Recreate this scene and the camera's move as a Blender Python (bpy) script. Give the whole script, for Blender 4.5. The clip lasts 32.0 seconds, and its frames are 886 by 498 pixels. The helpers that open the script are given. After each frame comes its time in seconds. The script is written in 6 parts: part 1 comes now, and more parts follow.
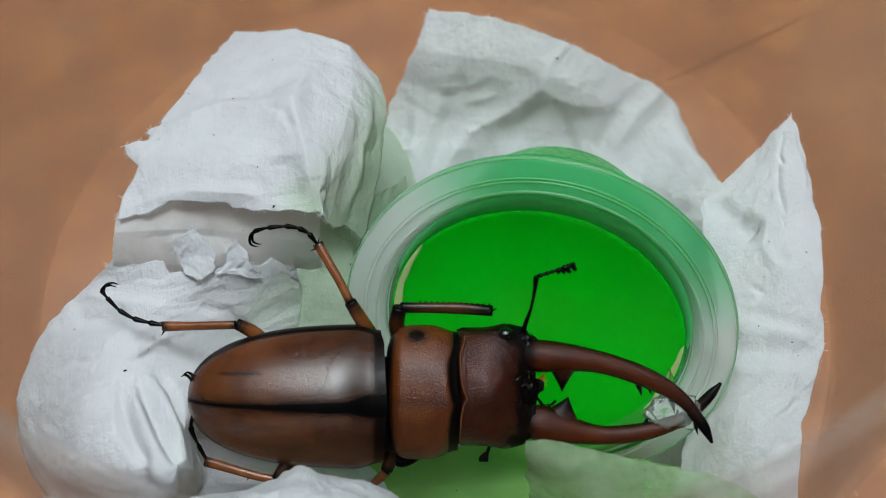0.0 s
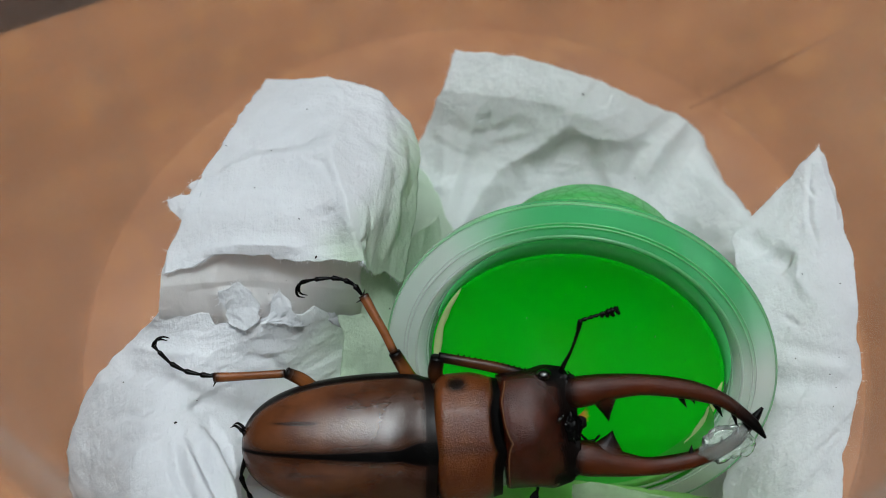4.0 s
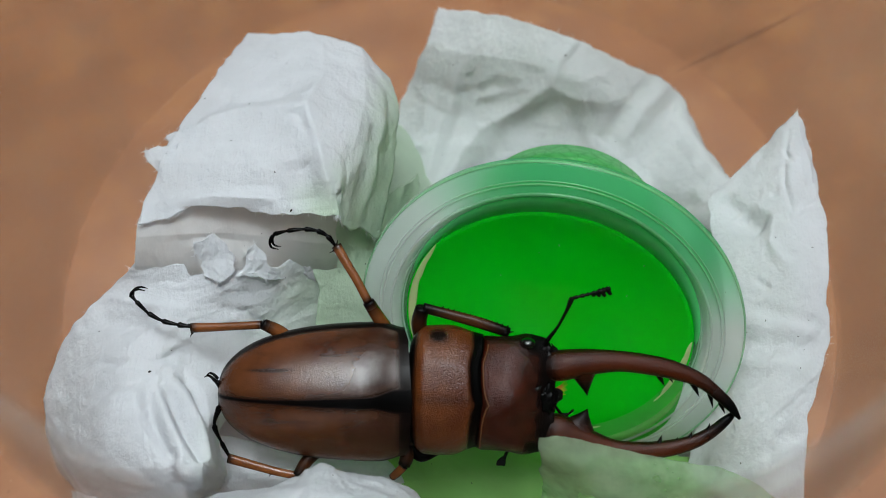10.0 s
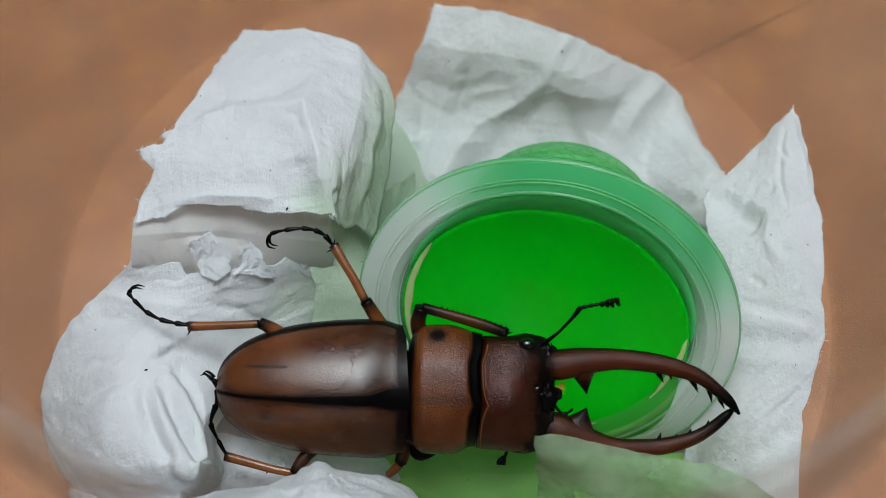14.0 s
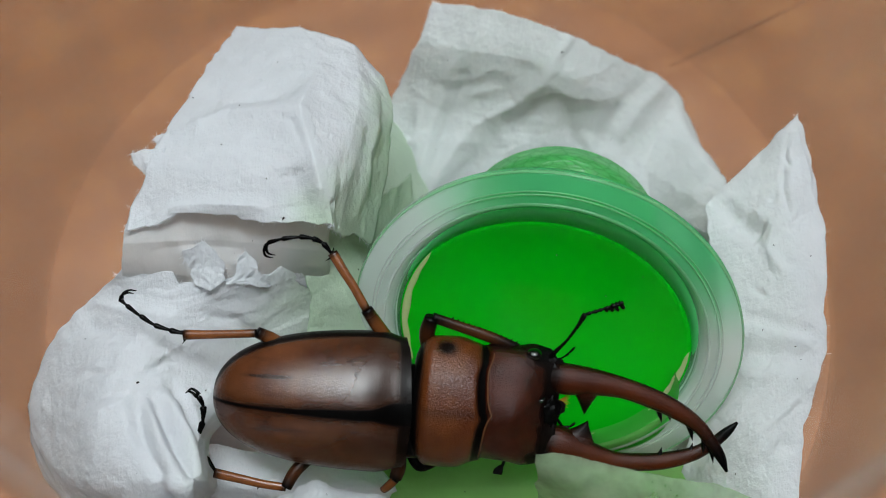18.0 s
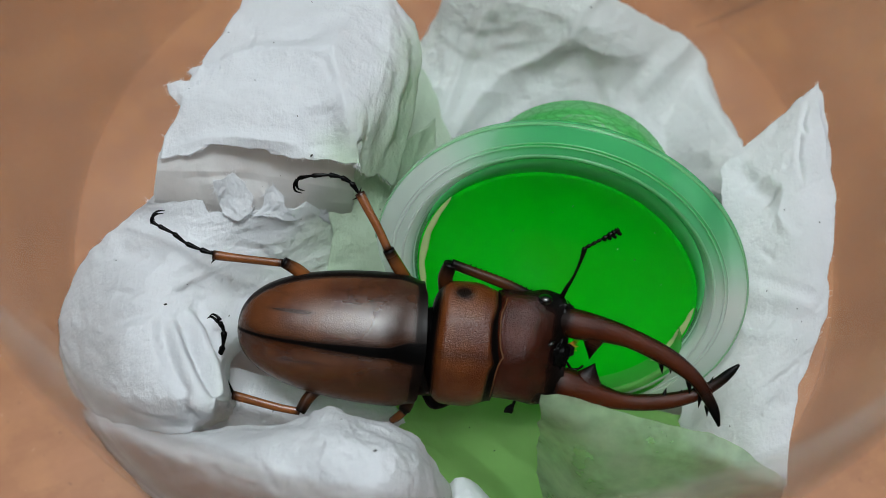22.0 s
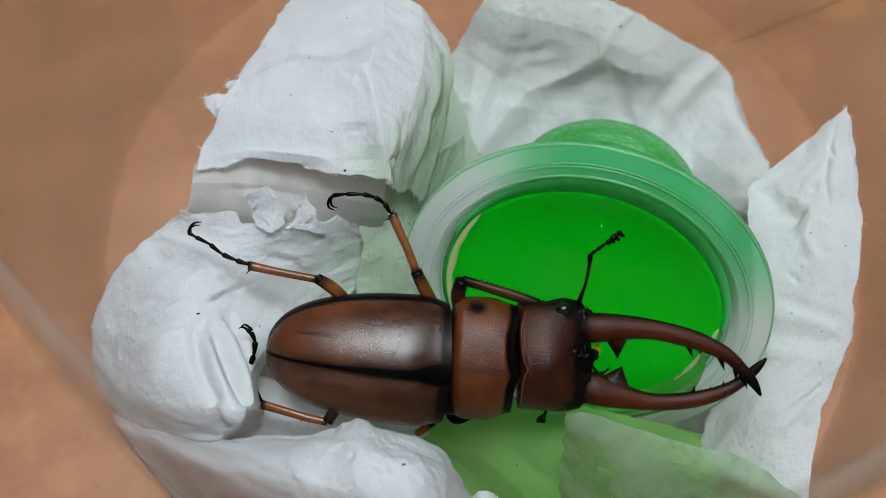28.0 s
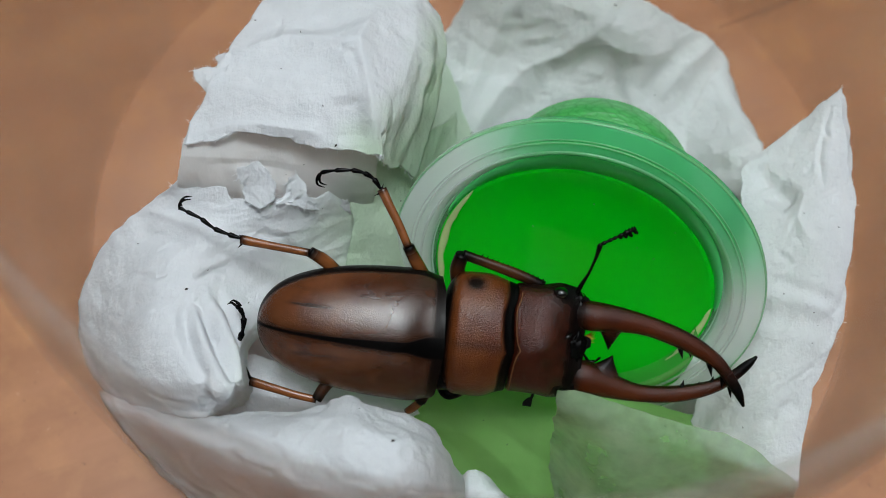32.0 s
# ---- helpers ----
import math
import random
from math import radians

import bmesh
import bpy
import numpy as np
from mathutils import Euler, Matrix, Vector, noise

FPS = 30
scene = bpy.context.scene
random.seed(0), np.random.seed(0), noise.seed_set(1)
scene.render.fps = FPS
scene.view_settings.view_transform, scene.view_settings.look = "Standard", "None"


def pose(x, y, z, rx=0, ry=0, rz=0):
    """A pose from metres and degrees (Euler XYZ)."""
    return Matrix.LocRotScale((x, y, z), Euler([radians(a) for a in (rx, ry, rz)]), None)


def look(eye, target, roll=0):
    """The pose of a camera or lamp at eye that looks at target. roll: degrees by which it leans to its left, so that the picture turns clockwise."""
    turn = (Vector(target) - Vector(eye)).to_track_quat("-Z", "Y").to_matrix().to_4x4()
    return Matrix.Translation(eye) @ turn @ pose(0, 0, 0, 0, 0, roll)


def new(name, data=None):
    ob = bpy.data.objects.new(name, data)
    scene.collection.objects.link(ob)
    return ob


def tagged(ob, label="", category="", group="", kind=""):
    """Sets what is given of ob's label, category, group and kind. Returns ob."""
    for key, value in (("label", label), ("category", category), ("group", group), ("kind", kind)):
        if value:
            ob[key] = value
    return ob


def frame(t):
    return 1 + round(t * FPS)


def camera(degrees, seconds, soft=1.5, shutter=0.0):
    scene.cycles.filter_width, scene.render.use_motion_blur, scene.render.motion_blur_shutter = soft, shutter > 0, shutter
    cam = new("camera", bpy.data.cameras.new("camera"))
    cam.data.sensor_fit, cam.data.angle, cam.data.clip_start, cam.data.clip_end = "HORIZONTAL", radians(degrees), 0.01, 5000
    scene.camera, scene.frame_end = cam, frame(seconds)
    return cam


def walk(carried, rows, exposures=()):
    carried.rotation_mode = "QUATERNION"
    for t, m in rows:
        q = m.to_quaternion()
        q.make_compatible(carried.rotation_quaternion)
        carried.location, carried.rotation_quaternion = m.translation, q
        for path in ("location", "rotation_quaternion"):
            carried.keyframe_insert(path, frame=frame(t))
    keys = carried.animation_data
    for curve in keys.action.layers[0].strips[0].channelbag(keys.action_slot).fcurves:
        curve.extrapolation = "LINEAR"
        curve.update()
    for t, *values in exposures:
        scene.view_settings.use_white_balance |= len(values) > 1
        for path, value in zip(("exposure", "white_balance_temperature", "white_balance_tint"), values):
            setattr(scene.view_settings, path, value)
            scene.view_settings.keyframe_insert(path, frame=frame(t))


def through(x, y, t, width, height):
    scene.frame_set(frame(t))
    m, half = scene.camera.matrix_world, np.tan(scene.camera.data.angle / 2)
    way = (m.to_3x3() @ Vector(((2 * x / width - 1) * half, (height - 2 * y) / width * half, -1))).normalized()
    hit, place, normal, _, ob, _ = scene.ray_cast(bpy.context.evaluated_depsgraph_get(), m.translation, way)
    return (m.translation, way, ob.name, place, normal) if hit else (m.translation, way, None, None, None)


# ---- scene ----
cam = camera(52.0, 32.0, soft=0.95)
BASE = pose(0, -0.048, 0.1076, -60, 0, 0)
PATH = (
    (0, -0.00000, 0.00000, -0.00000, -0.00, 0.00, -0.00),
    (0.5, -0.00005, -0.00030, 0.00033, 0.17, 0.01, 0.05),
    (1, -0.00032, -0.00023, 0.00003, 0.28, 0.25, 0.05),
    (1.5, -0.00010, -0.00066, -0.00000, 0.59, 0.32, 0.14),
    (2, -0.00060, -0.00132, 0.00032, 0.68, 0.34, 0.32),
    (2.5, -0.00259, -0.00160, 0.00289, 0.81, 0.79, 1.11),
    (3, -0.00229, -0.00192, 0.00372, 1.00, 0.96, 1.62),
    (3.5, -0.00260, -0.00153, 0.00335, 0.77, 0.83, 1.68),
    (5.5, -0.00201, -0.00173, 0.00314, 0.89, 0.72, 1.49),
    (6, -0.00117, -0.00185, 0.00226, 0.72, 0.52, 1.03),
    (6.5, -0.00066, -0.00227, 0.00191, 0.60, -0.30, 0.76),
    (7, -0.00076, -0.00227, 0.00224, 0.49, -1.33, 0.70),
    (7.5, -0.00056, -0.00241, 0.00217, 0.57, -1.33, 0.62),
    (8, -0.00020, -0.00243, 0.00224, 0.70, -1.32, 0.59),
    (8.5, -0.00033, -0.00230, 0.00230, 0.66, -1.36, 0.62),
    (9, -0.00007, -0.00197, 0.00213, 0.65, -1.41, 0.54),
    (9.5, -0.00018, -0.00204, 0.00208, 0.65, -1.40, 0.60),
    (10, -0.00064, -0.00216, 0.00221, 0.43, -1.34, 0.60),
    (10.5, -0.00095, -0.00241, 0.00247, 0.32, -1.39, 0.62),
    (11, -0.00091, -0.00248, 0.00245, 0.38, -1.36, 0.67),
    (11.5, -0.00121, -0.00241, 0.00232, 0.25, -1.36, 0.70),
    (12, -0.00093, -0.00239, 0.00216, 0.23, -1.47, 0.57),
    (12.5, -0.00075, -0.00242, 0.00211, 0.30, -1.66, 0.55),
    (13, -0.00074, -0.00247, 0.00255, 0.28, -1.72, 0.54),
    (13.5, -0.00082, -0.00228, 0.00257, 0.15, -1.77, 0.59),
    (14, -0.00046, -0.00224, 0.00289, 0.28, -1.89, 0.65),
    (14.5, -0.00064, -0.00220, 0.00302, 0.14, -1.91, 0.71),
    (16.5, -0.00244, -0.00242, 0.00381, -0.50, -2.41, 0.78),
    (17, -0.00262, -0.00232, 0.00231, -0.38, -2.56, 0.50),
    (17.5, -0.00231, -0.00231, 0.00283, -0.33, -2.48, 0.40),
    (18, -0.00199, -0.00016, 0.00608, -0.71, -3.30, 0.13),
    (18.5, -0.00035, 0.00045, 0.00465, -0.65, -8.04, -0.22),
    (19, 0.00018, 0.00083, 0.00380, -1.06, -9.52, -1.18),
    (19.5, -0.00043, 0.00157, 0.00556, -0.62, -9.06, -1.26),
    (20, -0.00155, -0.00090, 0.00560, -0.21, -8.80, -1.58),
    (20.5, -0.00201, -0.00385, 0.00695, -0.29, -7.43, -2.09),
    (21, -0.00245, -0.00323, 0.00580, 0.20, -6.98, -2.61),
    (21.5, -0.00250, -0.00339, 0.00550, 0.39, -6.61, -2.97),
    (22, -0.00285, -0.00345, 0.00605, 0.26, -6.69, -3.21),
    (22.5, -0.00315, -0.00334, 0.00613, 0.41, -6.72, -3.36),
    (23, -0.00342, -0.00325, 0.00607, 0.48, -6.59, -3.41),
    (23.5, -0.00294, -0.00357, 0.00644, 0.58, -6.61, -3.50),
    (24, -0.00285, -0.00317, 0.00643, 0.58, -6.66, -3.52),
    (24.5, -0.00305, -0.00391, 0.00717, 0.60, -6.57, -3.70),
    (25, -0.00313, -0.00383, 0.00747, 0.63, -6.65, -3.91),
    (25.5, -0.00329, -0.00377, 0.00701, 0.56, -6.80, -3.87),
    (26, -0.00407, -0.00468, 0.00747, 1.05, -6.78, -3.95),
    (26.5, -0.00411, -0.00509, 0.00790, 1.28, -6.49, -4.11),
    (28.5, -0.00463, -0.00417, 0.00699, 1.22, -6.52, -4.43),
    (29, -0.00475, -0.00382, 0.00667, 1.14, -6.79, -4.53),
    (29.5, -0.00472, -0.00380, 0.00630, 1.09, -6.90, -4.63),
    (30, -0.00459, -0.00358, 0.00631, 0.96, -6.93, -4.62),
    (30.5, -0.00461, -0.00350, 0.00594, 0.88, -6.83, -4.74),
    (31, -0.00465, -0.00349, 0.00623, 0.72, -6.93, -4.77),
    (31.5, -0.00441, -0.00372, 0.00605, 0.76, -7.02, -4.81),
    (32, -0.00434, -0.00387, 0.00605, 0.82, -7.20, -4.88),
)
walk(cam, [(t, BASE @ pose(x, y, z, 90 + p, r, w)) for t, x, y, z, w, p, r in PATH],
     exposures=((0, 0.0), (18.3, 0.0), (19, 0.13), (20, 0.26), (20.5, 0.22), (21, 0.05), (22, 0.0), (32, 0.0)))
cam.data.dof.use_dof = True
cam.data.dof.focus_distance = 0.090
cam.data.dof.aperture_fstop = 30.0

MM = 0.001

# ---- world and light ----
world = bpy.data.worlds.new("room_air")
scene.world = world
world.use_nodes = True
world.node_tree.nodes["Background"].inputs[0].default_value = (0.85, 0.9, 1.0, 1)
world.node_tree.nodes["Background"].inputs[1].default_value = 0.03

lamp_data = bpy.data.lights.new("ceiling_lamp_light", "AREA")
lamp_data.shape, lamp_data.size, lamp_data.size_y = "RECTANGLE", 0.64, 0.36
lamp_data.energy = 17.3
lamp_data.color = (0.875, 0.96, 0.99)
lamp_light = new("ceiling_lamp_light", lamp_data)
lamp_light.matrix_world = look((0.04, 0.12, 1.60), (0, 0, 0.02))
# unseen up-light, added to soften shadows by brightening the white ceiling
fill_data = bpy.data.lights.new("ceiling_fill_light", "AREA")
fill_data.shape, fill_data.size, fill_data.size_y = "RECTANGLE", 0.75, 0.45
fill_data.energy = 74
fill_data.color = (0.875, 0.96, 0.99)
fill_lamp = new("ceiling_fill_light", fill_data)
fill_lamp.matrix_world = look((0.04, 0.12, 1.70), (0.04, 0.13, 2.3))


# ---- materials ----
def material(name):
    m = bpy.data.materials.new(name)
    m.use_nodes = True
    nt = m.node_tree
    return m, nt, nt.nodes["Principled BSDF"]


def node(nt, kind, **inputs):
    n = nt.nodes.new(kind)
    for key, value in inputs.items():
        n.inputs[key.replace("_", " ")].default_value = value
    return n


def coords(nt, kind="Object", scale=(1, 1, 1), turn=(0, 0, 0)):
    tc = nt.nodes.new("ShaderNodeTexCoord")
    mp = nt.nodes.new("ShaderNodeMapping")
    mp.inputs["Scale"].default_value = scale
    mp.inputs["Rotation"].default_value = turn
    nt.links.new(tc.outputs[kind], mp.inputs["Vector"])
    return mp.outputs["Vector"]


def noise_tex(nt, vec, scale, detail=4, rough=0.55):
    n = node(nt, "ShaderNodeTexNoise", Scale=scale, Detail=detail, Roughness=rough)
    nt.links.new(vec, n.inputs["Vector"])
    return n.outputs["Fac"]


def ramp(nt, fac, stops):
    r = nt.nodes.new("ShaderNodeValToRGB")
    el = r.color_ramp.elements
    while len(el) < len(stops):
        el.new(0.5)
    for e, (p, c) in zip(el, stops):
        e.position, e.color = p, (*c, 1)
    nt.links.new(fac, r.inputs["Fac"])
    return r.outputs["Color"]


def mix(nt, fac, a, b, blend="MIX"):
    n = nt.nodes.new("ShaderNodeMix")
    n.data_type, n.blend_type = "RGBA", blend
    for sock, value in ((n.inputs[0], fac), (n.inputs[6], a), (n.inputs[7], b)):
        if isinstance(value, (int, float)):
            sock.default_value = value
        elif isinstance(value, tuple):
            sock.default_value = (*value, 1)
        else:
            nt.links.new(value, sock)
    return n.outputs[2]


def bump(nt, bsdf, height, strength, distance):
    b = node(nt, "ShaderNodeBump", Strength=strength, Distance=distance)
    nt.links.new(height, b.inputs["Height"])
    nt.links.new(b.outputs["Normal"], bsdf.inputs["Normal"])
    return b


def shell_material(name, light, mid, dark, gloss=0.32, fine=2600, relief=0.4, streaky=0.0, shine=0.28):
    """Beetle cuticle: pigment, with a little shade put in, runs from light to dark by the mesh's own 'pigment' values.
    """
    m, nt, p = material(name)
    at = nt.nodes.new("ShaderNodeAttribute")
    at.attribute_name = "pigment"
    v = coords(nt)
    streak = noise_tex(nt, coords(nt, scale=(120, 900, 300)), 1.0, 3)
    cloud = noise_tex(nt, v, 260, 3)
    base = mix(nt, ramp(nt, cloud, [(0.35, (0, 0, 0)), (0.7, (1, 1, 1))]), mid, light)
    base = mix(nt, ramp(nt, streak, [(0.55, (0, 0, 0)), (0.72, (streaky, streaky, streaky))]), base, tuple(c * 0.55 for c in mid))
    col = mix(nt, at.outputs["Fac"], base, dark)
    nt.links.new(col, p.inputs["Base Color"])
    for sock, low, high in (("Roughness", gloss, 0.35), ("Specular IOR Level", shine, 0.07)):
        r = node(nt, "ShaderNodeMapRange", From_Min=0.55, To_Min=low, To_Max=high)
        nt.links.new(at.outputs["Fac"], r.inputs["Value"])
        nt.links.new(r.outputs[0], p.inputs[sock])
    p.inputs["Coat Weight"].default_value = 0.04
    p.inputs["Coat Roughness"].default_value = 0.15
    grain = noise_tex(nt, v, fine, 2, 0.6)
    pit = noise_tex(nt, v, fine * 0.62, 2, 0.6)
    add = nt.nodes.new("ShaderNodeMath")
    add.operation = "ADD"
    nt.links.new(grain, add.inputs[0])
    nt.links.new(pit, add.inputs[1])
    bump(nt, p, add.outputs[0], relief, 0.00006)
    return m


def flat_cuticle(name, colour, rough=0.3, fine=3000, variation=0.4, shine=0.14):
    m, nt, p = material(name)
    v = coords(nt)
    n = noise_tex(nt, v, 500, 4)
    col = mix(nt, n, tuple(c * (1 - variation) for c in colour), tuple(min(1, c * (1 + variation)) for c in colour))
    nt.links.new(col, p.inputs["Base Color"])
    p.inputs["Roughness"].default_value = rough
    p.inputs["Specular IOR Level"].default_value = shine
    bump(nt, p, noise_tex(nt, v, fine, 2), 0.3, 0.0001)
    return m


def tissue_material(name, tint=(0.90, 0.915, 0.94), through=0.43, clear=0.0, wet=(0.62, 0.82, 0.52), soaked=(0.30, 0.62, 0.12), relief=1.0):
    """Soft paper: felted fibres, fine creping, part of the light passing through; the mesh's green values paint in
    soaked green and the jelly's green light.
    """
    m, nt, p = material(name)
    nt.nodes.remove(p)
    out = nt.nodes["Material Output"]
    v = coords(nt)
    crepe = noise_tex(nt, coords(nt, scale=(1.0, 0.16, 0.3), turn=(0, 0, 0.35)), 4200, 3, 0.6)
    pulp = noise_tex(nt, v, 1500, 4, 0.65)
    blotch = noise_tex(nt, v, 240, 4)
    col = mix(nt, ramp(nt, blotch, [(0.3, (0, 0, 0)), (0.7, (1, 1, 1))]), tuple(c * 0.94 for c in tint), tint)
    at = nt.nodes.new("ShaderNodeAttribute")
    at.attribute_name = "green_tint"
    tone = ramp(nt, at.outputs["Fac"], [(0.0, (1, 1, 1)), (0.5, wet), (1.0, soaked)])
    col = mix(nt, 1.0, col, tone, "MULTIPLY")
    d = nt.nodes.new("ShaderNodeBsdfDiffuse")
    tr = nt.nodes.new("ShaderNodeBsdfTranslucent")
    nt.links.new(col, d.inputs["Color"])
    nt.links.new(col, tr.inputs["Color"])
    b = node(nt, "ShaderNodeBump", Strength=relief, Distance=0.0003)
    mm = nt.nodes.new("ShaderNodeMath")
    mm.operation = "ADD"
    half = nt.nodes.new("ShaderNodeMath")
    half.operation = "MULTIPLY"
    half.inputs[1].default_value = 0.4
    nt.links.new(crepe, half.inputs[0])
    nt.links.new(half.outputs[0], mm.inputs[0])
    dimple = nt.nodes.new("ShaderNodeMath")
    dimple.operation = "MULTIPLY_ADD"
    dimple.inputs[1].default_value = 0.6
    nt.links.new(noise_tex(nt, v, 520, 2, 0.5), dimple.inputs[0])
    nt.links.new(pulp, dimple.inputs[2])
    nt.links.new(dimple.outputs[0], mm.inputs[1])
    nt.links.new(mm.outputs[0], b.inputs["Height"])
    nt.links.new(b.outputs["Normal"], d.inputs["Normal"])
    ms = nt.nodes.new("ShaderNodeMixShader")
    ms.inputs[0].default_value = through
    nt.links.new(d.outputs[0], ms.inputs[1])
    nt.links.new(tr.outputs[0], ms.inputs[2])
    last = ms
    if clear:
        last = nt.nodes.new("ShaderNodeMixShader")
        holes = node(nt, "ShaderNodeMapRange", From_Min=0.35, From_Max=0.65, To_Min=clear * 0.5, To_Max=min(1.0, clear * 1.4))
        nt.links.new(noise_tex(nt, v, 160, 4), holes.inputs["Value"])
        nt.links.new(holes.outputs[0], last.inputs[0])
        tp = node(nt, "ShaderNodeBsdfTransparent", Color=(0.95, 0.98, 0.95, 1))
        nt.links.new(ms.outputs[0], last.inputs[1])
        nt.links.new(tp.outputs[0], last.inputs[2])
    nt.links.new(last.outputs[0], out.inputs["Surface"])
    return m


def frosted_plastic(name, tint, veil, rough=0.25, gloss=0.5, cracks=0.0, streaks=False, through_green=None, grazing=0, sheen=(1, 1, 1), back=0.5):
    """Thin milky plastic: partly see-through, partly scattering, with a soft sheen."""
    m, nt, p = material(name)
    nt.nodes.remove(p)
    out = nt.nodes["Material Output"]
    v = coords(nt)
    d = node(nt, "ShaderNodeBsdfDiffuse", Color=(*tint, 1))
    tl = node(nt, "ShaderNodeBsdfTranslucent", Color=(*tint, 1))
    tp = node(nt, "ShaderNodeBsdfTransparent", Color=(0.99, 0.99, 0.99, 1))
    g = node(nt, "ShaderNodeBsdfGlossy", Color=(*sheen, 1), Roughness=rough)
    # green showing through from the filled cup, put into the plastic's colour
    if through_green:
        at = nt.nodes.new("ShaderNodeAttribute")
        at.attribute_name = "green_tint"
        col = mix(nt, at.outputs["Fac"], tint, through_green)
        nt.links.new(col, d.inputs["Color"])
        nt.links.new(col, tl.inputs["Color"])
        nt.links.new(mix(nt, at.outputs["Fac"], (0.99, 0.99, 0.99), (0.62, 0.95, 0.70)), tp.inputs["Color"])
    s1, s2, s3 = (nt.nodes.new("ShaderNodeMixShader") for _ in range(3))
    s1.inputs[0].default_value = back
    nt.links.new(d.outputs[0], s1.inputs[1])
    nt.links.new(tl.outputs[0], s1.inputs[2])
    if streaks:
        n = noise_tex(nt, coords(nt, scale=(60, 60, 22), turn=(0.3, 0.2, 0)), 1.0, 6, 0.65)
        r = nt.nodes.new("ShaderNodeMapRange")
        r.inputs[1].default_value, r.inputs[2].default_value = 0.3, 0.75
        r.inputs[3].default_value, r.inputs[4].default_value = veil * 0.25, veil * 2.0
        nt.links.new(n, r.inputs[0])
        nt.links.new(r.outputs[0], s2.inputs[0])
    else:
        s2.inputs[0].default_value = veil
    nt.links.new(tp.outputs[0], s2.inputs[1])
    nt.links.new(s1.outputs[0], s2.inputs[2])
    if grazing:
        lw = node(nt, "ShaderNodeLayerWeight", Blend=0.5)
        power = nt.nodes.new("ShaderNodeMath")
        power.operation = "POWER"
        power.inputs[1].default_value = grazing
        nt.links.new(lw.outputs["Facing"], power.inputs[0])
        fade = node(nt, "ShaderNodeMapRange", From_Min=0.62, From_Max=0.95, To_Min=1.0, To_Max=0.0)
        nt.links.new(lw.outputs["Facing"], fade.inputs["Value"])
        steep = nt.nodes.new("ShaderNodeMath")
        steep.operation = "MULTIPLY"
        nt.links.new(power.outputs[0], steep.inputs[0])
        nt.links.new(fade.outputs[0], steep.inputs[1])
    else:
        steep = node(nt, "ShaderNodeFresnel", IOR=1.4)
    cap = nt.nodes.new("ShaderNodeMath")
    cap.operation = "MINIMUM"
    cap.inputs[1].default_value = gloss
    nt.links.new(steep.outputs[0], cap.inputs[0])
    nt.links.new(cap.outputs[0], s3.inputs[0])
    nt.links.new(s2.outputs[0], s3.inputs[1])
    nt.links.new(g.outputs[0], s3.inputs[2])
    if cracks:
        vo = nt.nodes.new("ShaderNodeTexVoronoi")
        vo.feature = "DISTANCE_TO_EDGE"
        vo.inputs["Scale"].default_value = 620
        nt.links.new(coords(nt, scale=(1, 1, 1.8)), vo.inputs["Vector"])
        net = ramp(nt, vo.outputs["Distance"], [(0.0, (0.08, 0.55, 0.13)), (0.08, tuple(c * 0.85 for c in tint)), (0.4, tint)])
        nt.links.new(net, d.inputs["Color"])
        nt.links.new(net, tl.inputs["Color"])
        b = node(nt, "ShaderNodeBump", Strength=cracks, Distance=0.0006)
        b.invert = True
        nt.links.new(vo.outputs["Distance"], b.inputs["Height"])
        for n in (d, g, tl):
            nt.links.new(b.outputs["Normal"], n.inputs["Normal"])
    nt.links.new(s3.outputs[0], out.inputs["Surface"])
    return m


def wood_material():
    m, nt, p = material("table_wood")
    grain = noise_tex(nt, coords(nt, scale=(6, 60, 60)), 2.2, 6, 0.6)
    pores = noise_tex(nt, coords(nt, scale=(40, 420, 420)), 2.0, 4, 0.7)
    cloud = noise_tex(nt, coords(nt, scale=(1, 1.6, 1)), 34, 5, 0.6)
    patch = noise_tex(nt, coords(nt), 120, 4, 0.6)
    oi = nt.nodes.new("ShaderNodeObjectInfo")
    col = ramp(nt, grain, [(0.3, (0.28, 0.104, 0.042)), (0.52, (0.37, 0.146, 0.062)), (0.75, (0.45, 0.192, 0.090))])
    col = mix(nt, ramp(nt, cloud, [(0.42, (0, 0, 0)), (0.66, (0.8, 0.8, 0.8))]), col, (0.24, 0.088, 0.032))
    col = mix(nt, ramp(nt, patch, [(0.48, (0, 0, 0)), (0.66, (0.65, 0.65, 0.65))]), col, (0.46, 0.20, 0.075))
    col = mix(nt, ramp(nt, pores, [(0.62, (0, 0, 0)), (0.8, (0.45, 0.45, 0.45))]), col, (0.16, 0.055, 0.02))
    specks = noise_tex(nt, coords(nt), 900, 2, 0.5)
    col = mix(nt, ramp(nt, specks, [(0.70, (0, 0, 0)), (0.76, (0.6, 0.6, 0.6))]), col, (0.10, 0.04, 0.02))
    col = mix(nt, ramp(nt, specks, [(0.24, (0.5, 0.5, 0.5)), (0.29, (0, 0, 0))]), col, (0.55, 0.30, 0.17))
    col = mix(nt, ramp(nt, oi.outputs["Random"], [(0, (0, 0, 0)), (1, (0.35, 0.35, 0.35))]), col, (0.36, 0.15, 0.05))
    nt.links.new(col, p.inputs["Base Color"])
    p.inputs["Roughness"].default_value = 0.45
    bump(nt, p, grain, 0.15, 0.0003)
    return m


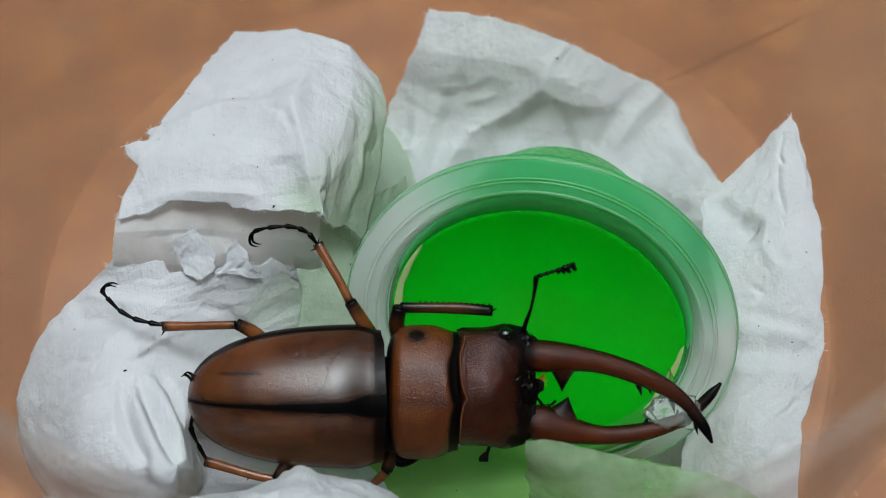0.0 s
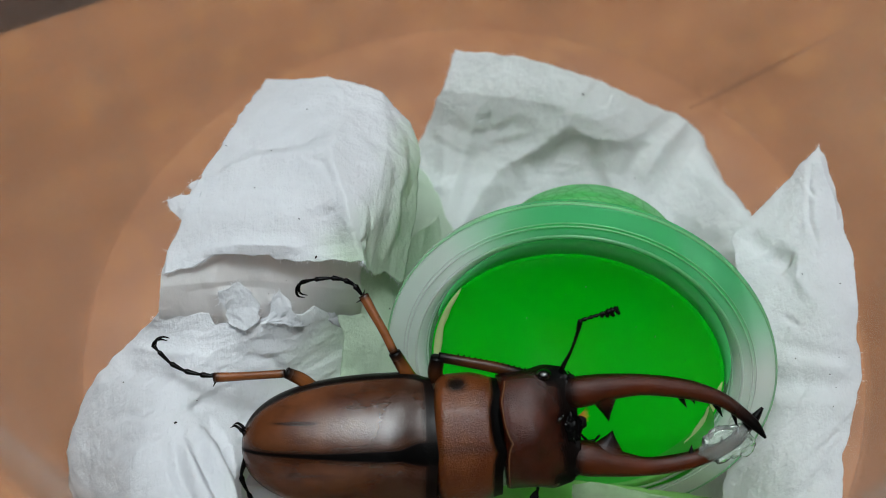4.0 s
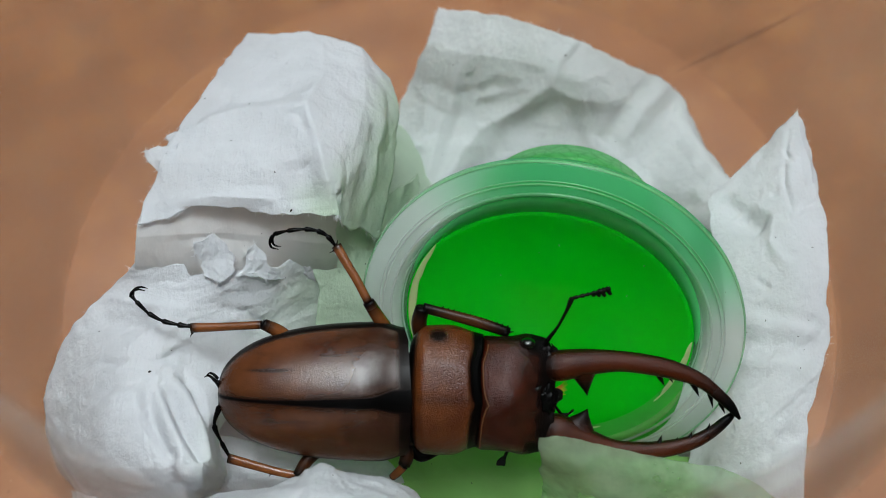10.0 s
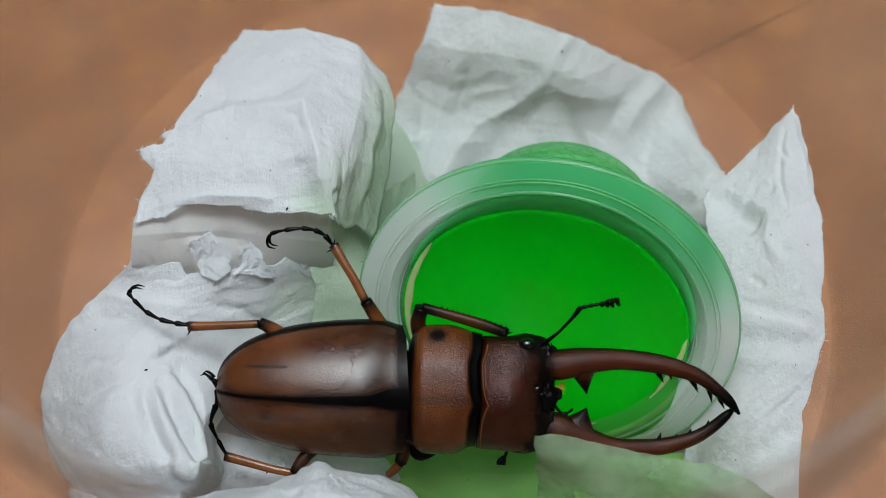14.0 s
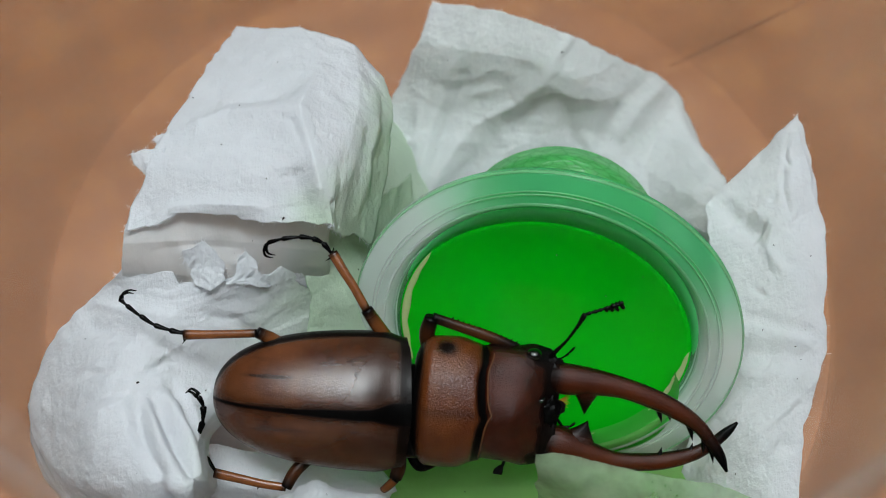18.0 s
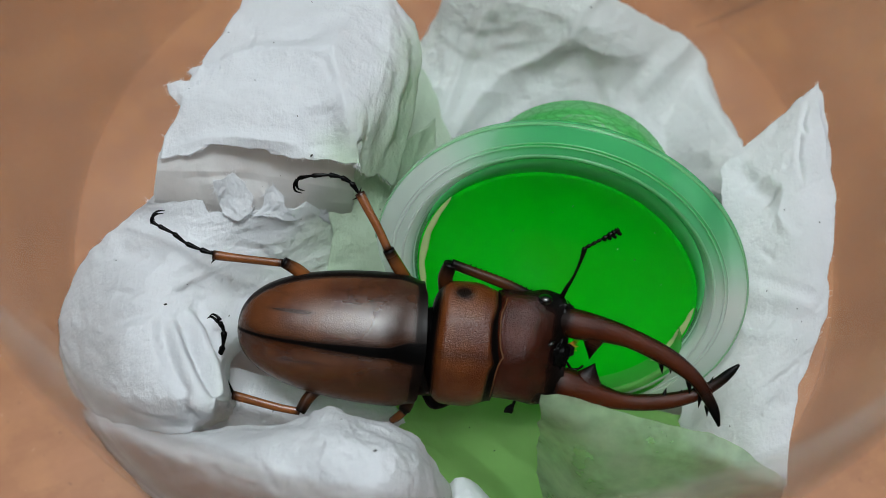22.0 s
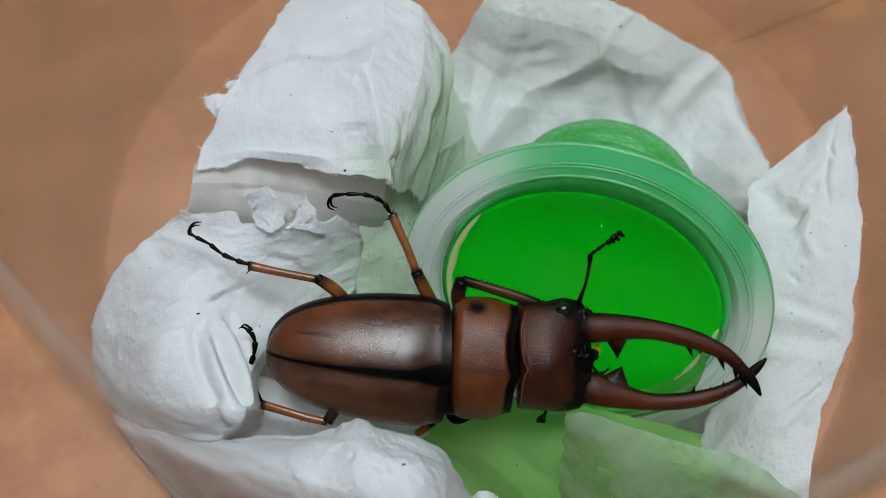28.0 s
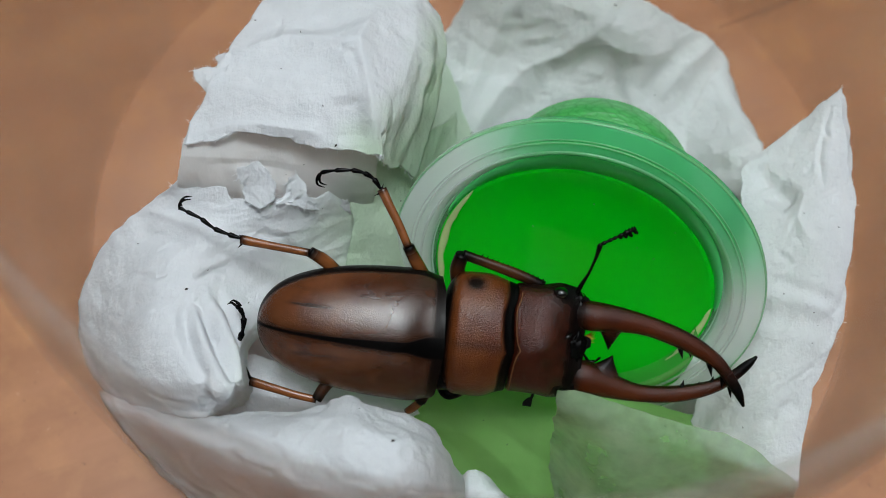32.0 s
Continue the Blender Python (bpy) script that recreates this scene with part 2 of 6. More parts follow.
def jelly_material():
    m, nt, p = material("green_jelly")
    n = noise_tex(nt, coords(nt), 90, 3)
    col = mix(nt, n, (0.002, 0.56, 0.008), (0.003, 0.66, 0.014))
    nt.links.new(col, p.inputs["Base Color"])
    p.inputs["Roughness"].default_value = 0.12
    p.inputs["IOR"].default_value = 1.36
    p.inputs["Specular IOR Level"].default_value = 0.35
    p.inputs["Subsurface Weight"].default_value = 1.0
    p.inputs["Subsurface Radius"].default_value = (0.03, 1.0, 0.06)
    p.inputs["Subsurface Scale"].default_value = 0.007
    return m


def clear_jelly_material():
    m, nt, p = material("clear_jelly")
    p.inputs["Base Color"].default_value = (0.9, 0.97, 0.92, 1)
    p.inputs["Transmission Weight"].default_value = 0.86
    p.inputs["Roughness"].default_value = 0.08
    p.inputs["IOR"].default_value = 1.34
    bump(nt, p, noise_tex(nt, coords(nt), 260, 2), 0.3, 0.0005)
    return m


def plain(name, colour, rough=0.6, scale=30, emit=0):
    m, nt, p = material(name)
    n = noise_tex(nt, coords(nt), scale, 4)
    nt.links.new(mix(nt, n, tuple(c * 0.85 for c in colour), colour), p.inputs["Base Color"])
    p.inputs["Roughness"].default_value = rough
    if emit:
        p.inputs["Emission Color"].default_value = (*colour, 1)
        p.inputs["Emission Strength"].default_value = emit
    return m


M_TISSUE = tissue_material("tissue_paper")
M_PLY = tissue_material("single_tissue_ply", (0.88, 0.91, 0.88), 0.6, 0.52, relief=0.35)
M_SOAKED = tissue_material("soaked_tissue_ply", (0.90, 0.93, 0.88), 0.6, 0.06, soaked=(0.42, 0.74, 0.26), relief=0.3)
M_TORN = tissue_material("torn_tissue_ply", (0.90, 0.90, 0.90), 0.62, 0.1, relief=0.4)
M_ELYTRA = shell_material("elytra_cuticle", (0.130, 0.0410, 0.0130), (0.0700, 0.0180, 0.0050), (0.001, 0.0009, 0.0009), 0.115, 9500, 0.5, 0.6, 0.78)
M_PRONOTUM = shell_material("pronotum_cuticle", (0.138, 0.0385, 0.0088), (0.078, 0.0168, 0.0034), (0.001, 0.001, 0.001), 0.20, 8500, 1.0, 0.0, 0.40)
M_HEAD = shell_material("head_cuticle", (0.060, 0.0090, 0.0023), (0.034, 0.0047, 0.0012), (0.0012, 0.001, 0.001), 0.19, 8500, 1.3, 0.0, 0.34)
M_JAW = shell_material("mandible_cuticle", (0.072, 0.0122, 0.0024), (0.044, 0.0066, 0.0014), (0.001, 0.0009, 0.0009), 0.22, 11000, 0.9, 0.0, 0.26)
M_LEG = shell_material("leg_cuticle", (0.2208, 0.069, 0.0184), (0.138, 0.0414, 0.01012), (0.003, 0.0024, 0.0024), 0.22, 9000, 0.3, 0.3, 0.6)
M_FRONTLEG = shell_material("front_leg_cuticle", (0.0585, 0.01755, 0.00455), (0.03575, 0.00975, 0.0026), (0.002, 0.0018, 0.0018), 0.3, 9000, 0.3, 0.3, 0.25)
M_BLACK = flat_cuticle("black_cuticle", (0.002, 0.0018, 0.0018), 0.24, shine=0.1)
M_ROUGH = flat_cuticle("rough_black_cuticle", (0.003, 0.0025, 0.0025), 0.3, 5000, shine=0.1)
M_EYE = flat_cuticle("eye_black", (0.002, 0.002, 0.002), 0.06, 9000, shine=1.0)
M_GLINT = flat_cuticle("polished_black_cuticle", (0.004, 0.004, 0.004), 0.18, 9000, shine=0.8)
M_GOLD = flat_cuticle("golden_bristle", (0.42, 0.2, 0.02), 0.5)
M_CUP = frosted_plastic("cup_plastic", (0.90, 0.99, 0.94), 0.5, 0.15, 0.10, through_green=(0.14, 0.72, 0.33), back=0.28)
M_CUPWALL = frosted_plastic("cup_wall_plastic", (0.12, 0.66, 0.32), 0.42, 0.1, 0.14)
M_RING = frosted_plastic("cup_ridge_plastic", (0.92, 0.98, 0.94), 0.36, 0.3, 0.08, through_green=(0.42, 0.88, 0.55))
# green light carried by the plastic, put into the edge's colour
M_EDGE = frosted_plastic("cup_edge_plastic", (0.36, 0.78, 0.42), 0.45, 0.1, 0.2)
M_FILM = frosted_plastic("jelly_film", (0.17, 0.88, 0.34), 0.9, 0.15, 0.06)
M_CUPBASE = frosted_plastic("cup_base_plastic", (0.17, 0.80, 0.24), 0.6, 0.3, 0.03, cracks=0.5)
M_BOX = frosted_plastic("container_plastic", (0.84, 0.78, 0.74), 0.095, 0.38, 0.6, streaks=True, grazing=3.5, sheen=(0.60, 0.52, 0.45))
M_BOXBASE = frosted_plastic("container_base_plastic", (0.84, 0.78, 0.74), 0.04, 0.3, 0.0, streaks=True)
M_LIP = frosted_plastic("container_lip_plastic", (0.80, 0.75, 0.70), 0.08, 0.38, 0.5, grazing=4.5, sheen=(0.60, 0.52, 0.45))
M_JELLY = jelly_material()
M_MENISCUS = frosted_plastic("jelly_meniscus", (0.86, 0.92, 0.52), 0.8, 0.1, 0.2)
M_RIDGE = flat_cuticle("tan_cuticle", (0.13, 0.055, 0.022), 0.45)
M_SMEAR = frosted_plastic("jelly_smear", (0.06, 0.62, 0.06), 0.72, 0.1, 0.1)
M_STREAK = frosted_plastic("wet_streak", (0.34, 0.82, 0.24), 0.5, 0.1, 0.1)
M_CLEAR = clear_jelly_material()
M_WOOD = wood_material()
M_WALL = plain("wall_paint", (0.13, 0.11, 0.095), 0.8, 6)
M_CEILING = plain("ceiling_paint", (0.82, 0.82, 0.82), 0.8, 6)
M_FLOOR = plain("room_floor", (0.05, 0.024, 0.015), 0.6, 12)
M_LAMP = plain("lamp_diffuser", (0.9, 0.9, 0.9), 0.5, 4)
M_METAL = plain("table_legs", (0.05, 0.05, 0.05), 0.4)
M_SCRATCH = plain("dark_scratch", (0.19, 0.072, 0.030), 0.6, 300)
M_CRUMB = plain("dark_crumb", (0.02, 0.015, 0.012), 0.8, 900)


# ---- mesh helpers ----
def link_mesh(name, verts, faces, mat, parent=None, label="", smooth=True, pigment=None, green_tint=None):
    me = bpy.data.meshes.new(name)
    me.from_pydata([tuple(v) for v in verts], [], faces)
    me.materials.append(mat)
    if smooth:
        me.polygons.foreach_set("use_smooth", [True] * len(me.polygons))
    if pigment is not None:
        at = me.attributes.new("pigment", "FLOAT", "POINT")
        at.data.foreach_set("value", np.asarray(pigment, dtype=np.float32))
    if green_tint is not None:
        at = me.attributes.new("green_tint", "FLOAT", "POINT")
        at.data.foreach_set("value", np.asarray(green_tint, dtype=np.float32))
    ob = new(name, me)
    if parent is not None:
        ob.parent = parent
    if label:
        tagged(ob, label=label)
    return ob


def part(name, bm, mat, parent, label=""):
    """Links a bmesh as one mesh object under a thing or a part."""
    me = bpy.data.meshes.new(name)
    bm.normal_update()
    bm.to_mesh(me)
    bm.free()
    me.materials.append(mat)
    ob = new(name, me)
    ob.parent = parent
    return tagged(ob, label=label) if label else ob


def box_bm(x0, x1, y0, y1, z0, z1, bevel=0.0):
    bm = bmesh.new()
    bmesh.ops.create_cube(bm, size=1)
    for v in bm.verts:
        v.co = Vector((x0 + (v.co.x + 0.5) * (x1 - x0), y0 + (v.co.y + 0.5) * (y1 - y0), z0 + (v.co.z + 0.5) * (z1 - z0)))
    if bevel:
        bmesh.ops.bevel(bm, geom=bm.edges[:], offset=bevel, segments=2, affect="EDGES")
    return bm


def smoothstep(a, b, x):
    t = min(1.0, max(0.0, (x - a) / (b - a)))
    return t * t * (3 - 2 * t)


def lathe(profile, n=128):
    """Verts and faces of a body of revolution round z; profile of (radius, z)."""
    verts, faces = [], []
    for r, z in profile:
        for k in range(n):
            a = 2 * math.pi * k / n
            verts.append((r * math.cos(a) * MM, r * math.sin(a) * MM, z * MM))
    for i in range(len(profile) - 1):
        for k in range(n):
            k2 = (k + 1) % n
            faces.append((i * n + k, i * n + k2, (i + 1) * n + k2, (i + 1) * n + k))
    return verts, faces


def spline(points, count):
    """Catmull-Rom through points of any dimension, count samples."""
    p = np.asarray(points, float)
    n = len(p)
    q = np.vstack([2 * p[0] - p[1], p, 2 * p[-1] - p[-2]])
    out = []
    for s in np.linspace(0, n - 1, count):
        i = min(int(s), n - 2)
        t = s - i
        a, b, c, d = q[i], q[i + 1], q[i + 2], q[i + 3]
        out.append(0.5 * (2 * b + (c - a) * t + (2 * a - 5 * b + 4 * c - d) * t * t + (3 * b - a - 3 * c + d) * t ** 3))
    return np.array(out)


def tube(points, count=24, sides=14, flat=1.0, bumps=0):
    """A tapered rod along a spline; points of (x, y, z, radius) in mm. flat: height over width."""
    s = spline(points, count)
    verts, faces = [], []
    up = np.array((0, 0, 1.0))
    for i, (x, y, z, r) in enumerate(s):
        t = s[min(i + 1, count - 1), :3] - s[max(i - 1, 0), :3]
        t = t / (np.linalg.norm(t) + 1e-9)
        side = np.cross(up, t)
        side = side / (np.linalg.norm(side) + 1e-6)
        nrm = np.cross(t, side)
        r = max(r, 0.01)
        if bumps:
            r *= 0.56 + 0.74 * ((bumps * i / (count - 1)) % 1.0)
        for k in range(sides):
            a = 2 * math.pi * k / sides
            c = np.array((x, y, z)) + r * (math.cos(a) * side + flat * math.sin(a) * nrm)
            verts.append(tuple(c * MM))
    for i in range(count - 1):
        for k in range(sides):
            k2 = (k + 1) % sides
            faces.append((i * sides + k, i * sides + k2, (i + 1) * sides + k2, (i + 1) * sides + k))
    faces.append(tuple(reversed(range(sides))))
    faces.append(tuple(range((count - 1) * sides, count * sides)))
    return verts, faces


def join(*pieces):
    verts, faces = [], []
    for v, f in pieces:
        o = len(verts)
        verts += list(v)
        faces += [tuple(i + o for i in q) for q in f]
    return verts, faces


def spike(base, tip, radius, sides=8):
    """A curved thorn from base to tip (mm)."""
    b, t = np.array(base, float), np.array(tip, float)
    m = (b + t) / 2
    pts = [(*(b - 0.35 * (t - b)), radius), (*b, radius * 0.95), (*m, radius * 0.5), (*t, 0.02)]
    return tube(pts, 9, sides)


# coarse forms of the plies, in millimetres
LEFT_FOLD = [
    [(-25.4, 30.8, 24.0), (-20.2, 27.5, 28.0), (-15.1, 25.3, 30.0), (-10.7, 23.6, 29.5), (-7.4, 20.3, 28.0)],
    [(-27.0, 20.9, 29.0), (-21.4, 20.4, 31.5), (-14.1, 16.0, 34.0), (-9.5, 15.4, 33.0), (-6.3, 16.1, 29.0)],
    [(-29.0, 9.9, 33.0), (-22.1, 9.8, 34.5), (-14.7, 9.0, 37.0), (-9.6, 8.8, 35.5), (-6.5, 12.2, 28.7)],
    [(-30.4, 4.9, 34.0), (-23.2, 3.3, 35.8), (-13.1, 3.2, 37.0), (-10.3, 3.7, 35.5), (-7.0, 7.8, 28.2)],
    [(-31.2, 1.0, 33.0), (-24.5, 0.1, 35.0), (-12.3, 0.5, 35.8), (-11.3, 0.5, 34.5), (-7.6, 4.6, 27.0)],
    [(-31.1, -1.3, 33.0), (-25.0, -1.1, 34.6), (-12.0, -2.0, 34.6), (-11.6, -1.8, 33.4), (-8.5, 1.0, 25.0)],
]
TORN_PLY = [
    [(-31.5, 0.3, 32.4), (-25.8, 0.9, 34.0), (-20.0, 0.4, 33.6), (-12.0, 0.3, 31.6)],
    [(-32.1, -2.4, 31.8), (-26.5, -2.8, 33.0), (-21.1, -2.4, 32.0), (-12.3, -2.0, 29.0)],
    [(-32.6, -4.2, 29.2), (-26.6, -4.7, 29.8), (-21.2, -4.6, 28.7), (-13.0, -3.1, 22.0)],
    [(-34.5, -4.6, 23.0), (-28.2, -6.5, 24.0), (-23.5, -5.9, 21.5), (-14.7, -2.4, 14.0)],
]
SCRAP_LOW = [
    [(-32.2, 6.9, 33.4), (-30.6, 7.2, 33.9), (-28.2, 6.9, 34.6)],
    [(-31.7, 5.7, 33.3), (-30.1, 5.3, 34.0), (-28.1, 4.6, 34.6)],
    [(-30.6, 4.4, 33.3), (-29.5, 4.4, 33.8), (-28.3, 3.7, 34.2)],
]
TATTER_A = [
    [(-25.8, -3.6, 32.4), (-24.0, -3.1, 32.8), (-22.5, -3.3, 32.1)],
    [(-26.2, -4.7, 30.5), (-24.1, -4.6, 31.1), (-22.3, -4.4, 30.8)],
    [(-25.3, -6.3, 29.9), (-23.8, -6.2, 30.0), (-22.4, -5.7, 29.9)],
]
TATTER_B = [
    [(-21.0, -3.6, 31.0), (-20.3, -3.0, 31.1), (-19.6, -3.2, 30.3)],
    [(-21.7, -4.7, 30.0), (-20.5, -4.4, 29.7), (-19.1, -4.5, 29.1)],
    [(-22.4, -5.9, 29.7), (-20.8, -5.6, 28.8), (-18.6, -4.9, 27.8)],
]
TATTER_C = [
    [(-16.8, -1.8, 29.8), (-15.3, -1.1, 29.4), (-14.2, -1.1, 28.3)],
    [(-17.4, -3.2, 28.4), (-15.5, -2.4, 27.8), (-14.0, -2.3, 26.4)],
    [(-17.3, -4.3, 26.8), (-15.6, -3.6, 25.8), (-14.5, -3.4, 24.7)],
]
SCRAP_HIGH = [
    [(-30.3, 8.9, 33.2), (-28.4, 9.4, 33.9), (-26.7, 9.3, 34.4)],
    [(-29.5, 7.7, 33.3), (-27.9, 7.6, 34.0), (-26.4, 7.0, 34.6)],
]
LEFT_MOUND = [
    [(-32.5, -3.8, 29.5), (-25.9, -5.4, 30.0), (-20.8, -5.0, 29.5), (-14.4, -1.8, 27.0)],
    [(-36.4, -5.0, 25.5), (-28.6, -7.8, 28.5), (-23.2, -7.9, 27.0), (-14.1, -5.3, 21.0)],
    [(-41.6, -9.0, 22.0), (-32.3, -13.1, 28.0), (-26.6, -13.3, 26.0), (-16.7, -10.8, 19.0)],
    [(-44.2, -14.3, 18.0), (-32.9, -19.1, 28.5), (-24.3, -21.0, 28.5), (-23.7, -18.6, 22.0)],
    [(-43.8, -19.1, 14.0), (-33.2, -24.0, 26.0), (-22.8, -25.2, 30.0), (-23.3, -22.6, 21.0)],
    [(-40.7, -23.2, 13.0), (-35.9, -25.5, 18.0), (-26.5, -26.9, 24.0), (-24.3, -24.0, 17.0)],
]
FRONT_MOUND = [
    [(-42.2, -22.7, 12.0), (-29.3, -26.5, 22.0), (-20.5, -26.8, 27.0), (-14.8, -26.6, 29.5), (-12.2, -25.7, 31.0), (-9.9, -26.7, 31.0), (-5.0, -27.0, 29.0), (-1.2, -28.8, 18.0)],
    [(-39.7, -24.8, 16.0), (-27.2, -28.9, 27.0), (-18.6, -29.7, 33.0), (-13.5, -29.7, 35.5), (-11.3, -29.3, 36.5), (-8.9, -29.7, 36.5), (-4.5, -30.1, 34.0), (-0.5, -31.3, 20.0)],
    [(-36.3, -27.9, 15.0), (-25.0, -31.1, 27.5), (-17.2, -32.6, 34.0), (-12.8, -32.8, 36.0), (-10.6, -33.0, 37.0), (-8.3, -33.1, 37.0), (-4.4, -32.9, 34.0), (-0.5, -33.4, 20.0)],
    [(-33.5, -31.1, 10.0), (-24.0, -33.5, 21.0), (-16.8, -34.8, 28.0), (-12.9, -35.2, 31.0), (-10.7, -35.4, 32.0), (-8.3, -35.4, 32.0), (-4.9, -35.2, 28.0), (-0.2, -34.3, 14.0)],
    [(-28.3, -34.9, 8.0), (-23.4, -36.0, 8.0), (-16.7, -36.8, 12.0), (-13.5, -36.8, 13.0), (-10.7, -36.9, 14.0), (-8.4, -36.8, 14.0), (-5.6, -36.8, 13.0), (0.7, -35.6, 6.0)],
]
FRONT_PLY = [
    [(7.1, -22.8, 31.0), (10.0, -22.9, 31.5), (14.7, -24.3, 31.5), (20.5, -25.0, 30.0), (26.1, -25.6, 27.0), (32.9, -28.0, 22.0)],
    [(7.5, -24.2, 28.0), (11.9, -25.5, 29.5), (16.8, -26.6, 29.5), (22.3, -27.1, 28.0), (27.5, -27.9, 25.0), (33.3, -28.8, 20.0)],
    [(8.5, -25.3, 18.0), (12.4, -27.8, 25.0), (17.5, -28.4, 25.5), (23.5, -28.7, 23.0), (28.7, -28.9, 20.0), (34.4, -28.8, 16.0)],
    [(9.0, -28.1, 10.0), (13.4, -30.4, 18.0), (18.8, -30.8, 19.0), (24.9, -30.4, 17.0), (30.2, -29.9, 14.0), (35.5, -28.9, 10.0)],
    [(9.6, -31.9, 4.0), (14.6, -33.3, 9.0), (20.5, -33.3, 10.0), (26.3, -32.5, 9.0), (31.3, -31.6, 7.0), (36.2, -29.8, 4.0)],
]
UNDER_PLY = [
    [(-12.3, -19.4, 14.0), (-2.7, -18.4, 13.0), (7.2, -17.6, 13.0), (19.7, -18.4, 12.0), (28.1, -19.5, 11.0)],
    [(-8.5, -22.5, 14.0), (-2.6, -22.1, 13.0), (6.9, -22.7, 16.0), (19.1, -23.3, 14.0), (27.2, -24.2, 12.0)],
    [(-3.8, -25.7, 9.0), (-0.1, -25.8, 10.0), (7.1, -27.5, 13.0), (19.4, -27.5, 11.0), (27.6, -28.4, 9.0)],
    [(-3.2, -30.0, 5.0), (1.3, -30.7, 6.0), (8.1, -32.0, 7.0), (20.1, -32.3, 6.0), (28.1, -32.9, 5.0)],
    [(-4.3, -36.3, 3.0), (0.8, -37.1, 2.5), (8.4, -37.0, 2.5), (20.5, -36.3, 3.0), (28.2, -36.0, 3.0)],
]
CUP_REST = [
    [(28.2, 12.9, 7.5), (30.6, 11.1, 10.5), (31.2, 5.5, 17.5), (32.3, 3.0, 20.6)],
    [(29.0, 5.2, 8.0), (31.0, 4.4, 11.0), (31.3, 0.5, 17.0), (32.7, -1.2, 19.0)],
    [(29.6, -1.6, 7.5), (30.9, -2.7, 11.5), (31.9, -5.0, 15.0), (33.2, -6.3, 16.5)],
    [(29.5, -6.5, 5.0), (30.7, -8.1, 9.0), (32.0, -9.5, 11.8), (33.2, -10.7, 13.8)],
    [(26.4, -12.3, 3.0), (28.6, -13.3, 5.0), (30.6, -14.3, 7.0), (32.2, -15.6, 10.0)],
]
SIDE_PLY = [
    [(-15.8, 0.9, 28.0), (-11.8, 2.5, 27.0), (-7.5, 8.8, 22.0), (-4.5, 15.0, 16.0)],
    [(-15.2, -2.2, 26.5), (-11.0, -1.1, 25.5), (-7.2, 4.2, 19.5), (-4.2, 9.9, 15.0)],
    [(-14.9, -5.9, 23.0), (-10.2, -4.8, 22.0), (-6.7, -0.5, 16.0), (-4.2, 2.9, 12.0)],
    [(-15.3, -10.4, 18.0), (-10.4, -9.3, 17.0), (-6.0, -6.7, 12.0), (-3.5, -4.5, 10.0)],
]
INNER_PLY = [
    [(-27.4, -18.6, 18.0), (-21.5, -18.9, 17.0), (-13.6, -19.1, 15.0), (-7.4, -19.8, 14.0)],
    [(-29.1, -23.0, 17.0), (-20.8, -23.1, 18.0), (-13.7, -22.9, 17.0), (-5.9, -22.2, 14.0)],
    [(-31.6, -26.7, 13.0), (-22.3, -26.5, 13.0), (-13.1, -25.9, 13.0), (-4.5, -24.5, 10.0)],
]
SMALL_ROLL = [
    [(-1.1, -29.6, 13.0), (0.1, -28.8, 16.0), (2.0, -29.1, 15.0), (4.2, -29.9, 10.0)],
    [(-1.8, -31.9, 13.0), (0.6, -31.6, 17.0), (3.9, -31.6, 16.0), (7.3, -32.0, 8.0)],
    [(-2.3, -34.7, 12.0), (1.2, -34.7, 15.0), (5.6, -34.3, 13.0), (10.6, -34.7, 6.0)],
    [(-3.0, -37.9, 5.0), (1.3, -38.0, 7.0), (6.3, -37.9, 6.0), (12.8, -38.2, 3.0)],
]
BACK_PLY = [
    [(-1.8, 37.0, 22.0), (4.4, 35.0, 23.0), (10.7, 33.9, 22.0), (19.3, 33.1, 18.0), (31.3, 31.5, 11.0), (35.5, 24.5, 4.0)],
    [(-3.8, 33.0, 19.0), (2.9, 30.6, 20.0), (10.2, 30.0, 19.0), (18.4, 28.6, 16.0), (29.3, 27.3, 9.0), (34.9, 15.4, 13.0)],
    [(-6.4, 30.8, 12.5), (-0.1, 27.3, 12.0), (7.5, 26.1, 11.0), (17.5, 25.7, 10.0), (26.7, 21.2, 7.0), (33.4, 9.7, 15.0)],
    [(-8.7, 26.6, 8.0), (-2.8, 21.8, 8.0), (5.2, 20.3, 6.0), (16.9, 19.6, 4.0), (27.5, 13.8, 6.0), (33.2, 3.4, 15.0)],
    [(-12.7, 20.0, 4.0), (-6.4, 15.9, 3.0), (2.8, 13.7, 2.0), (15.8, 11.8, 2.0), (27.6, 6.7, 5.0), (33.9, -2.4, 14.0)],
]
